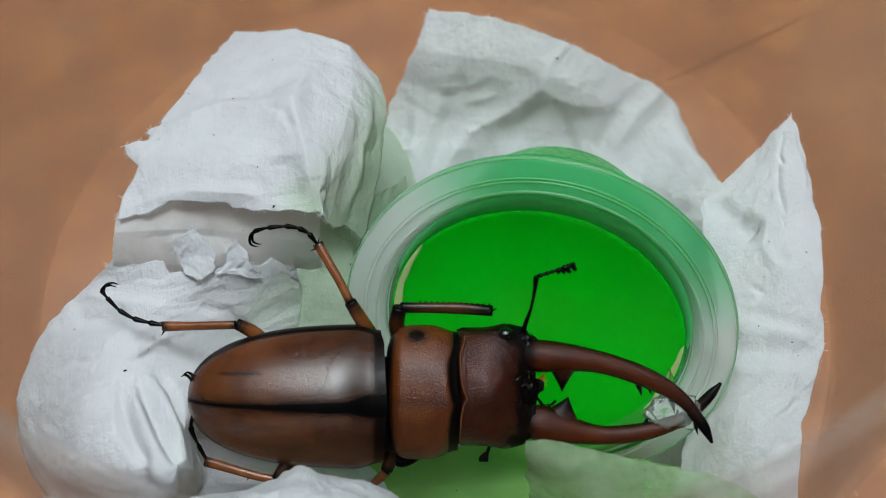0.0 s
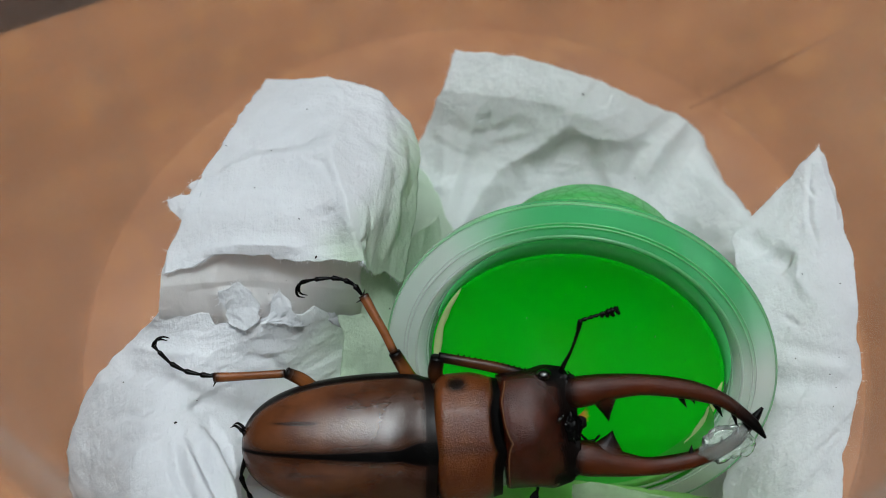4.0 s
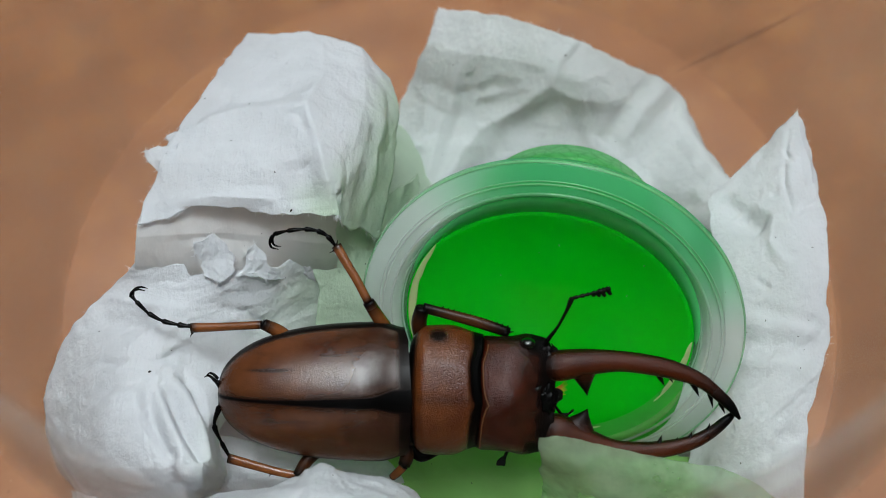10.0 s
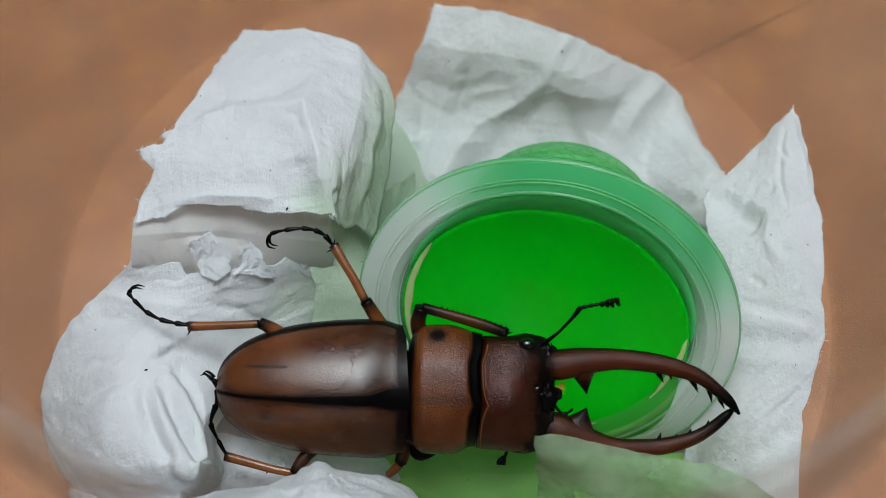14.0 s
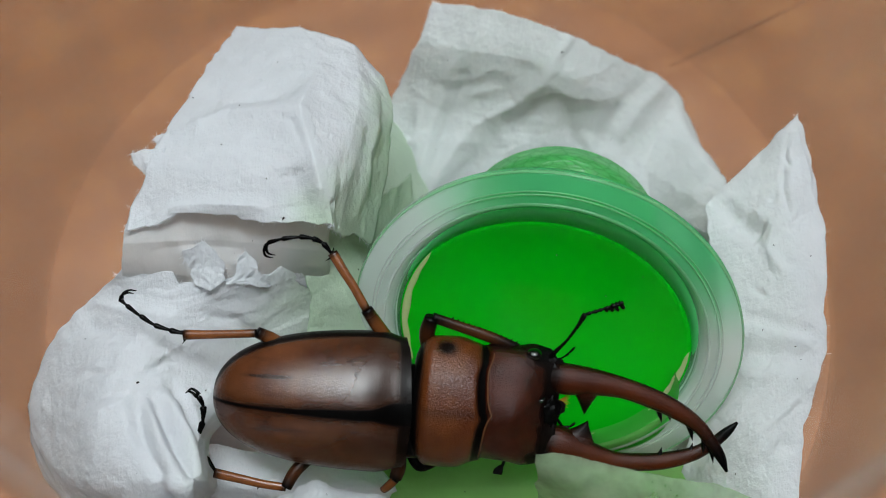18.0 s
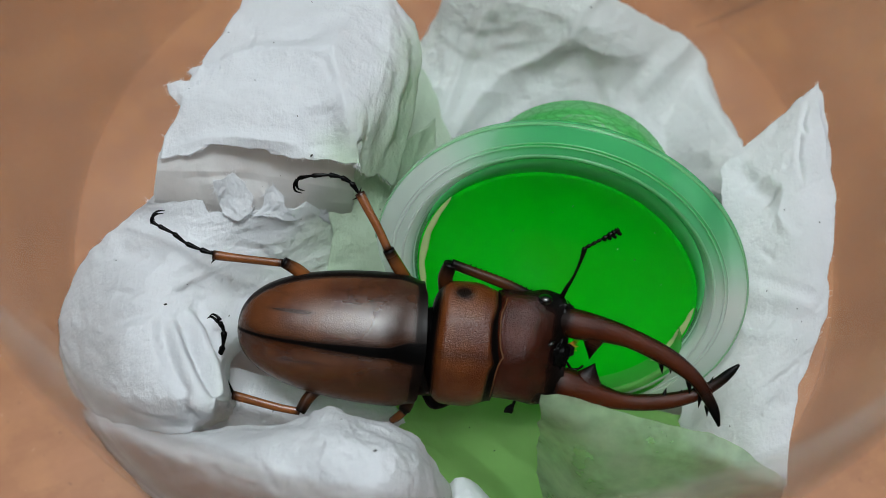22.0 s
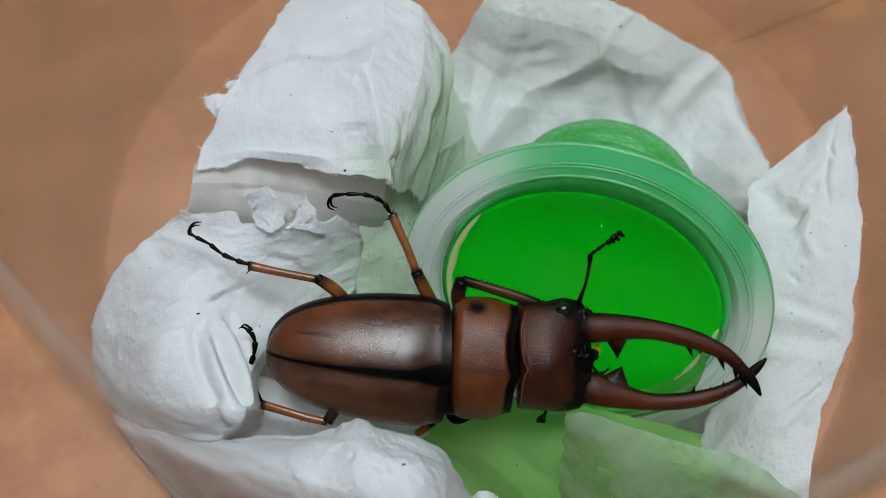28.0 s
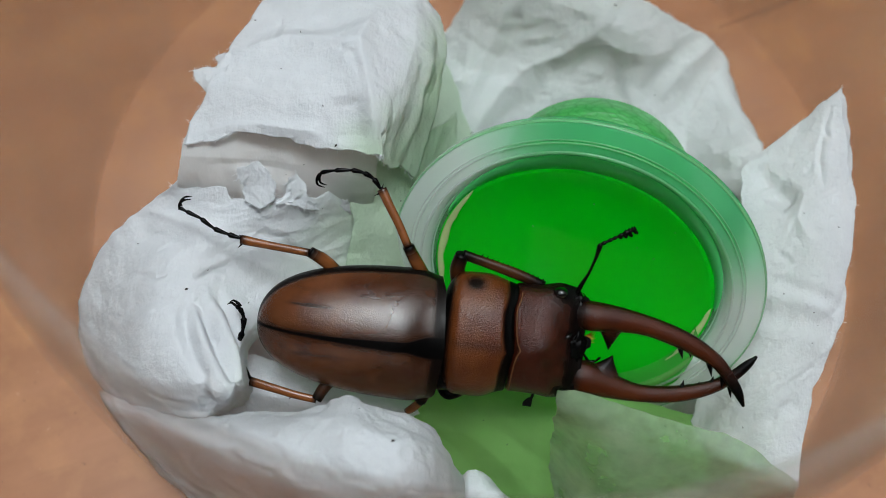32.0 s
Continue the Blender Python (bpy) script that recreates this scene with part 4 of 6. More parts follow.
def jelly_cup():
    cup = new("jelly_cup")
    tagged(cup, "small clear plastic jelly cup lying tilted in the tissue", "cup")
    cup.matrix_world = CUP
    v, f = lathe([(0.01, -21.6), (10.7, -21.6), (11.5, -21.1), (11.9, -20.3), (12.0, -15.0), (11.6, -15.0), (11.2, -19.8), (10.6, -20.6), (0.01, -20.8)])
    link_mesh("cup_base", v, f, M_CUPBASE, cup, "green-tinted base with a net of fine ridges")
    v, f = lathe([(12.0, -15.0), (14.2, -8.0), (15.5, -3.0), (16.0, -1.4), (16.1, -0.6), (15.8, -0.6), (15.6, -1.4), (15.1, -3.0), (13.8, -8.0), (11.6, -15.0)])
    link_mesh("cup_wall", v, f, M_CUPWALL, cup)
    v, f = lathe([(15.9, -0.6), (16.3, -0.1), (16.7, 0.1), (17.0, 0.0), (19.7, -0.1), (20.05, -0.35), (20.1, -1.0), (19.85, -1.0), (19.7, -0.5), (17.0, -0.4), (15.6, -0.9)])
    # upper side takes the filled wall's see-through green as painted colour
    def upper_green(v):
        return [smoothstep(0.4, 0.92, (y * 0.97 + x * 0.22) / math.hypot(x, y)) for x, y, z in v]
    link_mesh("flange", v, f, M_CUP, cup, "milky ringed flange", green_tint=upper_green(v))
    for r, z, w in ((16.75, 0.16, 0.16), (17.75, 0.02, 0.1), (18.1, 0.02, 0.07), (15.85, -0.5, 0.08)):
        v, f = lathe([(r + w * math.cos(k * 0.785), z + w * math.sin(k * 0.785)) for k in range(9)])
        link_mesh("ridge", v, f, M_RING, cup, green_tint=upper_green(v))
    v, f = lathe([(20.0 + 0.13 * math.cos(k * 0.785), -0.42 + 0.3 * math.sin(k * 0.785)) for k in range(9)])
    link_mesh("outer_edge", v, f, M_EDGE, cup, "greenish rolled outer edge")
    gel = new("green_jelly")
    tagged(gel, "bright green beetle jelly filling the cup", "jelly")
    gel.matrix_world = CUP
    v, f = lathe([(0.01, -1.5), (9, -1.45), (13.0, -1.2), (14.6, -0.8), (15.2, -0.7), (15.0, -3.1), (13.7, -8.1), (11.4, -15.2), (10.9, -19.6), (0.01, -20.3)])
    for k, (x, y, z) in enumerate(v[:128 * 5]):
        r = math.hypot(x, y) / (15.2 * MM) + 1e-6
        side = (y * 0.985 + x * 0.17) / (15.2 * MM) / r
        v[k] = (x, y - 1.05 * MM * r ** 3 * smoothstep(-0.2, 1.0, side), z)
    link_mesh("jelly_body", v, f, M_JELLY, gel)
    verts, faces = [], []
    for i in range(61):
        a = radians(8 + 2.6 * i)
        brim = 0.05 + 0.9 * math.sin(math.pi * i / 60) ** 0.5
        lift = 0.1 + 1.9 * math.sin(math.pi * i / 60) ** 1.5
        for r, z in ((15.2 - lift, -0.95), (15.3, -0.75), (15.3 + brim, -0.3), (15.25 + brim, -0.22), (15.25, -0.66)):
            verts.append((r * math.cos(a) * MM, r * math.sin(a) * MM, z * MM))
    for i in range(60):
        for k in range(5):
            faces.append((i * 5 + k, i * 5 + 5 + k, i * 5 + 5 + (k + 1) % 5, i * 5 + (k + 1) % 5))
    link_mesh("jelly_film", verts, faces, M_FILM, gel, "green film left on the cup wall")
    # jelly smeared over the inner edge on the side where it is eaten
    for mat, a0, a1, low, wide, z, label in ((M_SMEAR, -92, -4, 14.2, 3.3, 0.24, "thin green smear over the cup's edge"), (M_STREAK, -74, -14, 15.4, 1.0, 0.30, "pale green streak of thinned jelly")):
        verts, faces = [], []
        for i in range(49):
            q = i / 48
            a = radians(a0 + (a1 - a0) * q)
            r1 = low + 0.2 + wide * math.sin(math.pi * q) ** 0.8 * (0.9 + 0.15 * noise.noise(Vector((q * 5, low, 0))))
            for r, dz in ((low, -1.2), (15.6, -0.15), (r1, 0.0), (r1 + 0.02, -0.12), (15.6, -0.27)):
                verts.append((min(r, r1) * math.cos(a) * MM, min(r, r1) * math.sin(a) * MM, (z + dz) * MM))
        for i in range(48):
            for k in range(4):
                faces.append((i * 5 + k, i * 5 + 5 + k, i * 5 + 6 + k, i * 5 + 1 + k))
        link_mesh("jelly_smear", verts, faces, mat, gel, label)
    # pale wet strips where the jelly has shrunk from the wall
    for a0, a1, width, inset in MENISCUS:
        rings = []
        for i in range(40):
            s = i / 39
            a = radians(a0 + (a1 - a0) * s)
            w = width * math.sin(math.pi * s) ** 0.6 * (0.8 + 0.35 * noise.noise(Vector((s * 7, a0, 0)))) + 0.04
            rings.append((math.cos(a) * (15.0 - inset - w / 2), math.sin(a) * (15.0 - inset - w / 2), -0.66 - 0.24 * inset, w / 2))
        v, f = tube(rings, 60, 10, 0.25)
        link_mesh("wet_edge", v, f, M_STREAK if inset > 0.5 else M_MENISCUS, gel, "pale wet edge of the jelly")
    rnd = random.Random(3)
    for k in range(7):
        a, r = rnd.uniform(0.3, 2.8), rnd.uniform(3, 13)
        bm = bmesh.new()
        bmesh.ops.create_icosphere(bm, subdivisions=2, radius=rnd.uniform(0.05, 0.1) * MM)
        ob = part("bubble", bm, M_CLEAR, gel, "tiny bubble" if k == 0 else "")
        ob.location = Vector((r * math.cos(a), r * math.sin(a), -1.4 + 0.0035 * r * r)) * MM


# ---- stag beetle ----
# local millimetres: x towards the head, y to its left, z up; origin where wing cases and pronotum meet
PX = 0.05434


def at9(px, py):
    return (px - 718) * PX, (692 - py) * PX


def elytron(sign, beetle):
    nu, nv = 110, 64
    verts, pig, faces = [], [], []
    for i in range(nu):
        u = (i / (nu - 1)) ** 1.5
        w = 6.75 * (1 - (1 - u) ** 2.8) ** 0.42 * (1 - 0.085 * smoothstep(0.84, 1.0, u)) + 0.02
        h = 4.7 * (1 - (1 - u) ** 3) ** 0.5 * (1 - 0.22 * smoothstep(0.75, 1.0, u)) + 0.05
        x = -18.3 + 18.25 * u
        u2 = u + 0.01
        w2 = 6.75 * (1 - max(0.0, 1 - u2) ** 2.8) ** 0.42 + 0.02
        lean = 1 / math.sqrt(1 + ((w2 - w) / 0.1825) ** 2) if u < 0.84 else 1.0
        for k in range(nv):
            v = k / (nv - 1)
            y = -0.02 + (w + 0.02) * min(1.0, v * 1.04)
            z = h * (1 - min(1.0, v * 1.04) ** 2.0) ** 0.78
            if v > 0.955:
                z = -0.9 * (v - 0.955) / 0.045 - 0.02
            xx = x + 0.5 * (1 - v) * smoothstep(0.9, 1, u) - 0.35 * smoothstep(0.8, 1, v) * smoothstep(0.9, 1, u)
            verts.append((xx * MM, sign * y * MM, z * MM))
            d = math.exp(-(abs(y) / (0.26 + 0.36 * smoothstep(0.1, 0.8, u) + 1.6 * smoothstep(0.82, 1.0, u))) ** 1.2) * 0.97 + (0.3 + 0.25 * smoothstep(0.3, 0.9, u)) * math.exp(-(y / 1.6) ** 2)
            d = max(d, smoothstep(0.52, 0.28, w * (1 - v * 1.04) * lean) * 0.98, smoothstep(0.895, 0.965, u) * 0.97, 0.62 * smoothstep(0.3, 0.97, u), 0.85 * smoothstep(0.03, 0.0, u))
            d = max(d, 0.25 * smoothstep(0.62, 0.9, v) * smoothstep(0.55, 0.95, u))
            if sign > 0:
                d = max(d, 0.75 * math.exp(-((y - 2.75 - 0.05 * (x + 13)) / 0.16) ** 2) * smoothstep(-16.2, -13.5, x) * smoothstep(-9.5, -12.0, x))
            else:
                d = max(d, 0.5 * math.exp(-((x + 5.9) / 1.3) ** 2 - ((y - 2.3 + 0.25 * x + 1.4) / 0.5) ** 2))
            pig.append(min(1, d))
    for i in range(nu - 1):
        for k in range(nv - 1):
            q = (i * nv + k, (i + 1) * nv + k, (i + 1) * nv + k + 1, i * nv + k + 1)
            faces.append(q if sign > 0 else q[::-1])
    link_mesh("elytron", verts, faces, M_ELYTRA, beetle, "glossy tan-brown wing case with black edges", pigment=pig)


def loft(sections, sides=48, power=2.6):
    """Closed tube along x; sections of (x, y centre, half width, top, bottom)."""
    verts, faces = [], []
    for x, yc, w, zt, zb in sections:
        for k in range(sides):
            a = 2 * math.pi * k / sides
            c, s = math.cos(a), math.sin(a)
            y = w * math.copysign(abs(c) ** (2 / power), c)
            z = (zt if s >= 0 else -zb) * math.copysign(abs(s) ** (2 / (power - 0.5)), s)
            verts.append((x * MM, (yc + y) * MM, z * MM))
    n = len(sections)
    for i in range(n - 1):
        for k in range(sides):
            k2 = (k + 1) % sides
            faces.append((i * sides + k, (i + 1) * sides + k, (i + 1) * sides + k2, i * sides + k2))
    faces.append(tuple(range(sides)))
    faces.append(tuple(reversed(range((n - 1) * sides, n * sides))))
    return verts, faces


def rod(name, parent, pts, mat, count=20, sides=12, flat=1.0, bumps=0, dark_ends=0.0, label="", extra=()):
    v, f = join(tube(pts, count, sides, flat, bumps), *extra)
    pig = [0.0] * len(v)
    for i in range(count):
        s = i / (count - 1)
        d = max(smoothstep(1 - dark_ends, 1, s), smoothstep(dark_ends, 0, s)) if dark_ends else 0
        for k in range(sides):
            pig[i * sides + k] = d
    for i in range(count * sides, len(v)):
        pig[i] = 1.0
    return link_mesh(name, v, f, mat, parent, label, pigment=pig)


def p9(px, py, z, r):
    """A point of a limb: place in the dorsal plan, height and half thickness in mm."""
    x, y = at9(px, py)
    return (x, y, z, r)


def tarsus(name, parent, pts, claw, joints=5):
    """Dark jointed foot, with two hooked claws at its end where claw is given."""
    bits = [tube(pts, 7 * joints + 1, 10, bumps=joints)]
    for dy in (-0.12, 0.12) if claw else ():
        bits.append(tube([(x + dy, y + dy, z, r) for x, y, z, r in claw], 12, 8))
    v, f = join(*bits)
    return link_mesh(name, v, f, M_BLACK, parent, "black jointed foot with claws")


def nape(y):
    """Cusped back edge of the head, shared by the thorax shield in front of which it lies."""
    return 0.65 * math.exp(-abs(y + 0.3) / 1.0) + 0.5 * smoothstep(3.2, 5.0, y)


def build_beetle():
    beetle = new("stag_beetle")
    tagged(beetle, "brown stag beetle with long toothed mandibles, feeding", "beetle")
    parts = {}
    for sign in (1, -1):
        elytron(sign, beetle)
    v, f = loft([(-17.6, 0, 1.2, -0.3, -1.0), (-15, 0, 4.6, 0.5, -3.2), (-9, 0, 6.1, 1.5, -4.6), (-3, 0, 6.2, 1.5, -4.8), (-0.7, 0, 5.0, 2.0, -4.2), (-0.1, -0.7, 4.5, 2.0, -3.8), (2.0, -0.7, 4.4, 2.0, -3.6)])
    link_mesh("abdomen", v, f, M_BLACK, beetle, "black underside")
    v, f = loft([(-1.9, 0, 0.1, 3.3, 2.6), (-1.0, 0, 0.9, 3.45, 2.6), (-0.1, 0, 1.3, 3.1, 2.2), (0.4, 0, 1.2, 2.4, 1.8)], 20)
    link_mesh("scutellum", v, f, M_BLACK, beetle)

    # pronotum
    secs = []
    n = 34
    for i in range(n):
        s = i / (n - 1)
        x = 0.25 + 6.95 * s
        w = 6.1 * (0.72 + 0.28 * math.sqrt(min(1.0, s / 0.2))) * (1 - 0.10 * smoothstep(0.55, 1, s)) + 0.25 * math.sin(math.pi * s)
        t = 4.1 * (0.72 + 0.28 * smoothstep(0, 0.2, s)) * (1 - 0.22 * smoothstep(0.8, 1, s))
        if s > 0.93:
            t += 0.12
        secs.append((x, 0.25, w, t, -4.2))
    v, f = loft(secs, 72, 2.1)
    pig = []
    for k, (x, y, z) in enumerate(v):
        x, y, z = x / MM, y / MM, z / MM
        x2 = x + smoothstep(4.5, 6.9, x) * (nape(y) - 0.4) - 0.25 * smoothstep(1.5, 0.1, x) * math.cos(y * 0.4)
        v[k] = (x2 * MM, y * MM, z * MM)
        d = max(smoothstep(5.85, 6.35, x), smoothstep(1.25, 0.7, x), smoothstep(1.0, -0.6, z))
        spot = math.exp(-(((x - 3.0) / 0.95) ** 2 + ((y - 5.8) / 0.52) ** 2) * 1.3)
        # the last term puts the right half's shade into the pigment
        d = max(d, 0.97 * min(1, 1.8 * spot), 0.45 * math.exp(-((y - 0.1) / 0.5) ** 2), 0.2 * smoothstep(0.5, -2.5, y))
        pig.append(min(1, d))
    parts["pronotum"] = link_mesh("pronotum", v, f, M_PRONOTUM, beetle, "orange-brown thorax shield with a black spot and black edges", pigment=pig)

    # head
    secs = []
    for i in range(n):
        s = i / (n - 1)
        x = 6.75 + 7.3 * s
        w = 5.55 + 0.35 * math.exp(-((s - 0.62) / 0.16) ** 2) - 1.3 * smoothstep(0.8, 1, s) ** 2
        t = 3.6 - 2.2 * smoothstep(0.35, 1.0, s)
        if s < 0.06:
            w, t = w * 0.97, t * 0.93
        secs.append((x, 0.0, w, t, -3.3 + 1.2 * s))
    v, f = loft(secs, 64, 2.1)
    pig = []
    for k, (x, y, z) in enumerate(v):
        x, y, z = x / MM, y / MM, z / MM
        if z > 0:
            ridge = math.exp(-((x - 7.0) / 0.25) ** 2)
            dip = math.exp(-(((x - 13.6) / 1.7) ** 2 + (y / 2.0) ** 2))
            v[k] = ((x + nape(y) * smoothstep(9.5, 7.2, x)) * MM, y * MM, (z + 0.22 * ridge - 0.9 * dip + 0.25 * math.cos(y * 1.1) * math.exp(-((x - 9.5) / 1.6) ** 2)) * MM)
        d = smoothstep(0.4, -0.8, z)
        # darker for y below 0: shade of the right half, painted in
        d = max(d, 0.45 * smoothstep(2.5, -3, y), 0.5 * smoothstep(9.3, 12.0, x + 0.8 * noise.noise(Vector((x, y, 4)) * 0.9)), 0.97 * smoothstep(10.9, 12.7, x + 0.5 * noise.noise(Vector((x, y, 0)) * 1.3)), smoothstep(9.8, 11.8, x) * smoothstep(3.0, 4.6, abs(y)), math.exp(-(((x - 13.7) / 1.5) ** 2 + (y / 2.6) ** 2)) * 1.2, 0.9 * smoothstep(4.7, 5.5, abs(y)))
        pig.append(min(1, d))
    head = parts["head"] = link_mesh("head", v, f, M_HEAD, beetle, "dark red-brown head", pigment=pig)
    for sign in (1, -1):
        bm = bmesh.new()
        bmesh.ops.create_uvsphere(bm, u_segments=24, v_segments=16, radius=1)
        for q in bm.verts:
            q.co = Vector((11.2 + q.co.x * 0.78, sign * 5.1 + q.co.y * 0.6, (1.2 if sign > 0 else 0.4) + q.co.z * 0.75)) * MM
        for fc in bm.faces:
            fc.smooth = True
        part("eye", bm, M_EYE, head, "shiny black eye")
        bm = bmesh.new()
        bmesh.ops.create_icosphere(bm, subdivisions=4, radius=1)
        for q in bm.verts:
            k = 0.72 + 0.22 * noise.noise(q.co * 2.2 + Vector((sign, 3, 5))) + 0.2 * noise.noise(q.co * 7)
            q.co = Vector((13.1 + q.co.x * 1.55 * k - 0.25 * q.co.y * sign, sign * (4.15 + sign * q.co.y * 1.15 * k), 0.3 + q.co.z * 0.85 * k)) * MM
        for fc in bm.faces:
            fc.smooth = True
        part("eye_ridge", bm, M_ROUGH, head, "rough black corner in front of the eye")
    rod("labrum", head, [(11.6, -0.3, 0.9, 0.5), (12.6, -0.2, 0.75, 1.1), (13.6, -0.1, 0.3, 0.95), (14.4, 0, 0.0, 0.7), (14.9, 0, 0.0, 0.4)], M_ROUGH, 24, 16, flat=0.22)
    bm = bmesh.new()
    bmesh.ops.create_icosphere(bm, subdivisions=4, radius=1)
    for q in bm.verts:
        k = 0.8 + 0.3 * noise.noise(q.co * 2.6 + Vector((7, 1, 2))) + 0.16 * noise.noise(q.co * 8)
        q.co = Vector((13.2 + q.co.x * 1.35 * k, -0.25 + q.co.y * 2.0 * k, 0.75 + q.co.z * 0.55 * k)) * MM
    for fc in bm.faces:
        fc.smooth = True
    part("clypeus", bm, M_BLACK, head, "wet rough black mouth plate")
    for px, py, ex, ey in ((936, 678, 950, 668), (915, 710, 944, 716)):
        rod("mouth_ridge", head, [p9(px, py, 2.0, 0.12), p9((px + ex) / 2, (py + ey) / 2, 2.1, 0.2), p9(ex, ey, 1.7, 0.1)], M_GLINT, 10)
    line = []
    for i in range(29):
        y = 5.0 - 10.0 * i / 28
        line.append((6.95 + nape(y), y, 3.6 * (1 - (abs(y) / 5.7) ** 2.1) ** 0.625 + 0.25, 0.06))
    rod("nape_ridge", head, line, M_RIDGE, 72, 8, label="thin tan ridge across the nape")
    tuft = [tube([p9(980, 684 + dy * 0.5, -0.2, 0.06), p9(989, 681 + dy, -0.1, 0.05), p9(996 + 2 * (k % 3), 677 + dy * 1.7, 0.0, 0.015)], 8, 6) for k, dy in enumerate((-7, -5, -3, -1, 1, 3, 5, 8))]
    v, f = join(*tuft)
    link_mesh("mouth_brush", v, f, M_GOLD, head, "golden bristle brush")
    rod("palp", head, [p9(975, 705, 0, 0.16), p9(990, 724, -0.2, 0.13), p9(1003, 727, -0.3, 0.15), p9(1014, 718, -0.3, 0.1)], M_BLACK, 18, 8, bumps=3)

    parts["side_palp"] = rod("palp", head, [(-0.4, -0.1, -1.0, 0.1), (0.6, 0.05, -0.7, 0.09), (1.15, 0.25, -0.6, 0.13), (1.75, 0.5, -0.5, 0.06)], M_BLACK, 16, 8, bumps=2, label="short black palp beside the mandible")

    # mandibles, each turning on its own base
    def fin(a, b, tip, z, thick):
        """A broad flattened tooth on the base line a to b, bent to its tip."""
        verts, faces = [], []
        mid, along = (a + b) / 2, (b - a) / 2
        for i in range(9):
            s = i / 8
            c = mid + (tip - mid) * s
            w = (1 - s) ** 1.15 + 0.02
            for k in range(12):
                q = 2 * math.pi * k / 12
                xy = c + along * w * math.cos(q)
                verts.append((xy[0] * MM, xy[1] * MM, (z + thick * (1 - s) ** 0.8 * math.sin(q) + 0.02 * math.sin(q)) * MM))
        for i in range(8):
            for k in range(12):
                k2 = (k + 1) % 12
                faces.append((i * 12 + k, i * 12 + k2, (i + 1) * 12 + k2, (i + 1) * 12 + k))
        faces.append(tuple(range(96, 108)))
        return verts, faces
    def jaw(name, base, line, teeth, big, z0):
        # outline drawn in the dorsal plan: rod, broad tooth at its base, small teeth
        bx, by = base
        def loc(px, py, z, r):
            x, y = at9(px, py)
            return (x - bx, y - by, z, r)
        count, sides = 48, 18
        pts = [loc(px, py, z0 + z, r * PX) for px, py, r, z in line]
        v, f = tube(pts, count, sides, 0.8)
        pig = []
        for i in range(count):
            s = i / (count - 1)
            for k in range(sides):
                side = math.cos(2 * math.pi * k / sides)
                pig.append(min(1, max(smoothstep(0.5, 0.88, s), 0.9 * smoothstep(0.12, 0.05, s), 0.85 * smoothstep(0.62, 0.98, abs(side)))))
        bits = [(v, f)]
        zz = z0 + 0.1
        bits.append(fin(*(np.array(loc(*b, 0, 0)[:2]) for b in big), zz, 1.0))
        for b0, b1, r in teeth:
            bits.append(spike((*loc(*b0, 0, 0)[:2], zz), (*loc(*b1, 0, 0)[:2], zz), 0.85 * r * PX, 10))
        v, f = join(*bits)
        pig += [min(0.97, 0.25 + 0.14 * (k // 12)) for k in range(9 * 12)]
        pig += [1.0] * (len(v) - len(pig))
        return link_mesh(name, v, f, M_JAW, beetle, "long curved dark red mandible with black teeth", pigment=pig)
    parts["jaw_left"] = jaw("mandible", JAW_LEFT, ((955, 640, 24, -0.1), (985, 637, 28, 0.2), (1030, 630, 24, 0.3), (1086, 627, 19, 0.3), (1140, 632, 18, 0.3), (1185, 641, 16.5, 0.3),
                            (1230, 657, 13, 0.3), (1262, 680, 11, 0.35), (1286, 702, 9, 0.45), (1303, 724, 2.5, 0.6)),
                            (((1162, 655), (1170, 670), 6), ((1180, 654), (1184, 664), 5), ((1221, 665), (1232, 688), 8), ((1252, 684), (1257, 707), 6.5), ((1272, 702), (1279, 717), 5)),
                            ((992, 640), (1052, 640), (1034, 690)), 0.25)
    parts["jaw_right"] = jaw("mandible", JAW_RIGHT, ((955, 752, 24, -0.1), (985, 757, 32, 0.1), (1030, 772, 25, 0.1), (1086, 787, 17, 0.0), (1140, 789, 16, 0.0), (1185, 784, 15, 0.0),
                             (1230, 771, 12.5, 0.0), (1262, 752, 10.5, 0.0), (1287, 730, 8.5, 0.0), (1304, 713, 2.5, 0.0)),
                             (((1168, 776), (1172, 760), 7), ((1197, 775), (1201, 762), 6), ((1222, 768), (1226, 752), 7.5), ((1253, 753), (1257, 736), 6.5), ((1276, 736), (1280, 727), 5)),
                             ((975, 745), (1058, 772), (1038, 716)), -0.2)

    # antennae: an elbowed shaft, and a comb club that turns on it
    def antenna(base, elbow, tip):
        """Origin at the elbow."""
        ex, ey = elbow[0] - base[0], elbow[1] - base[1]
        shaft = rod("antenna", beetle, [(-1.25 * ex, -1.25 * ey, -2.6, 0.26), (-ex, -ey, -1.9, 0.22), (-0.72 * ex + 0.2, -0.7 * ey, -1.2, 0.14), (-0.3 * ex + 0.12, -0.3 * ey, -0.4, 0.17), (-0.05 * ex, -0.05 * ey, 0, 0.26), (0.02 * ex, 0.02 * ey, 0, 0.2)],
                    M_BLACK, 26, 8, label="thin black elbowed antenna")
        tx, ty = tip[0] - elbow[0], tip[1] - elbow[1]
        ln = math.hypot(tx, ty)
        ux, uy = tx / ln, ty / ln
        bits = [tube([(0, 0, 0, 0.2), (tx * 0.3, ty * 0.3, 0.1, 0.17), (tx * 0.6, ty * 0.6, 0.15, 0.2), (tx * 0.85, ty * 0.85, 0.15, 0.3), (tx, ty, 0.15, 0.24)], 30, 8, bumps=8)]
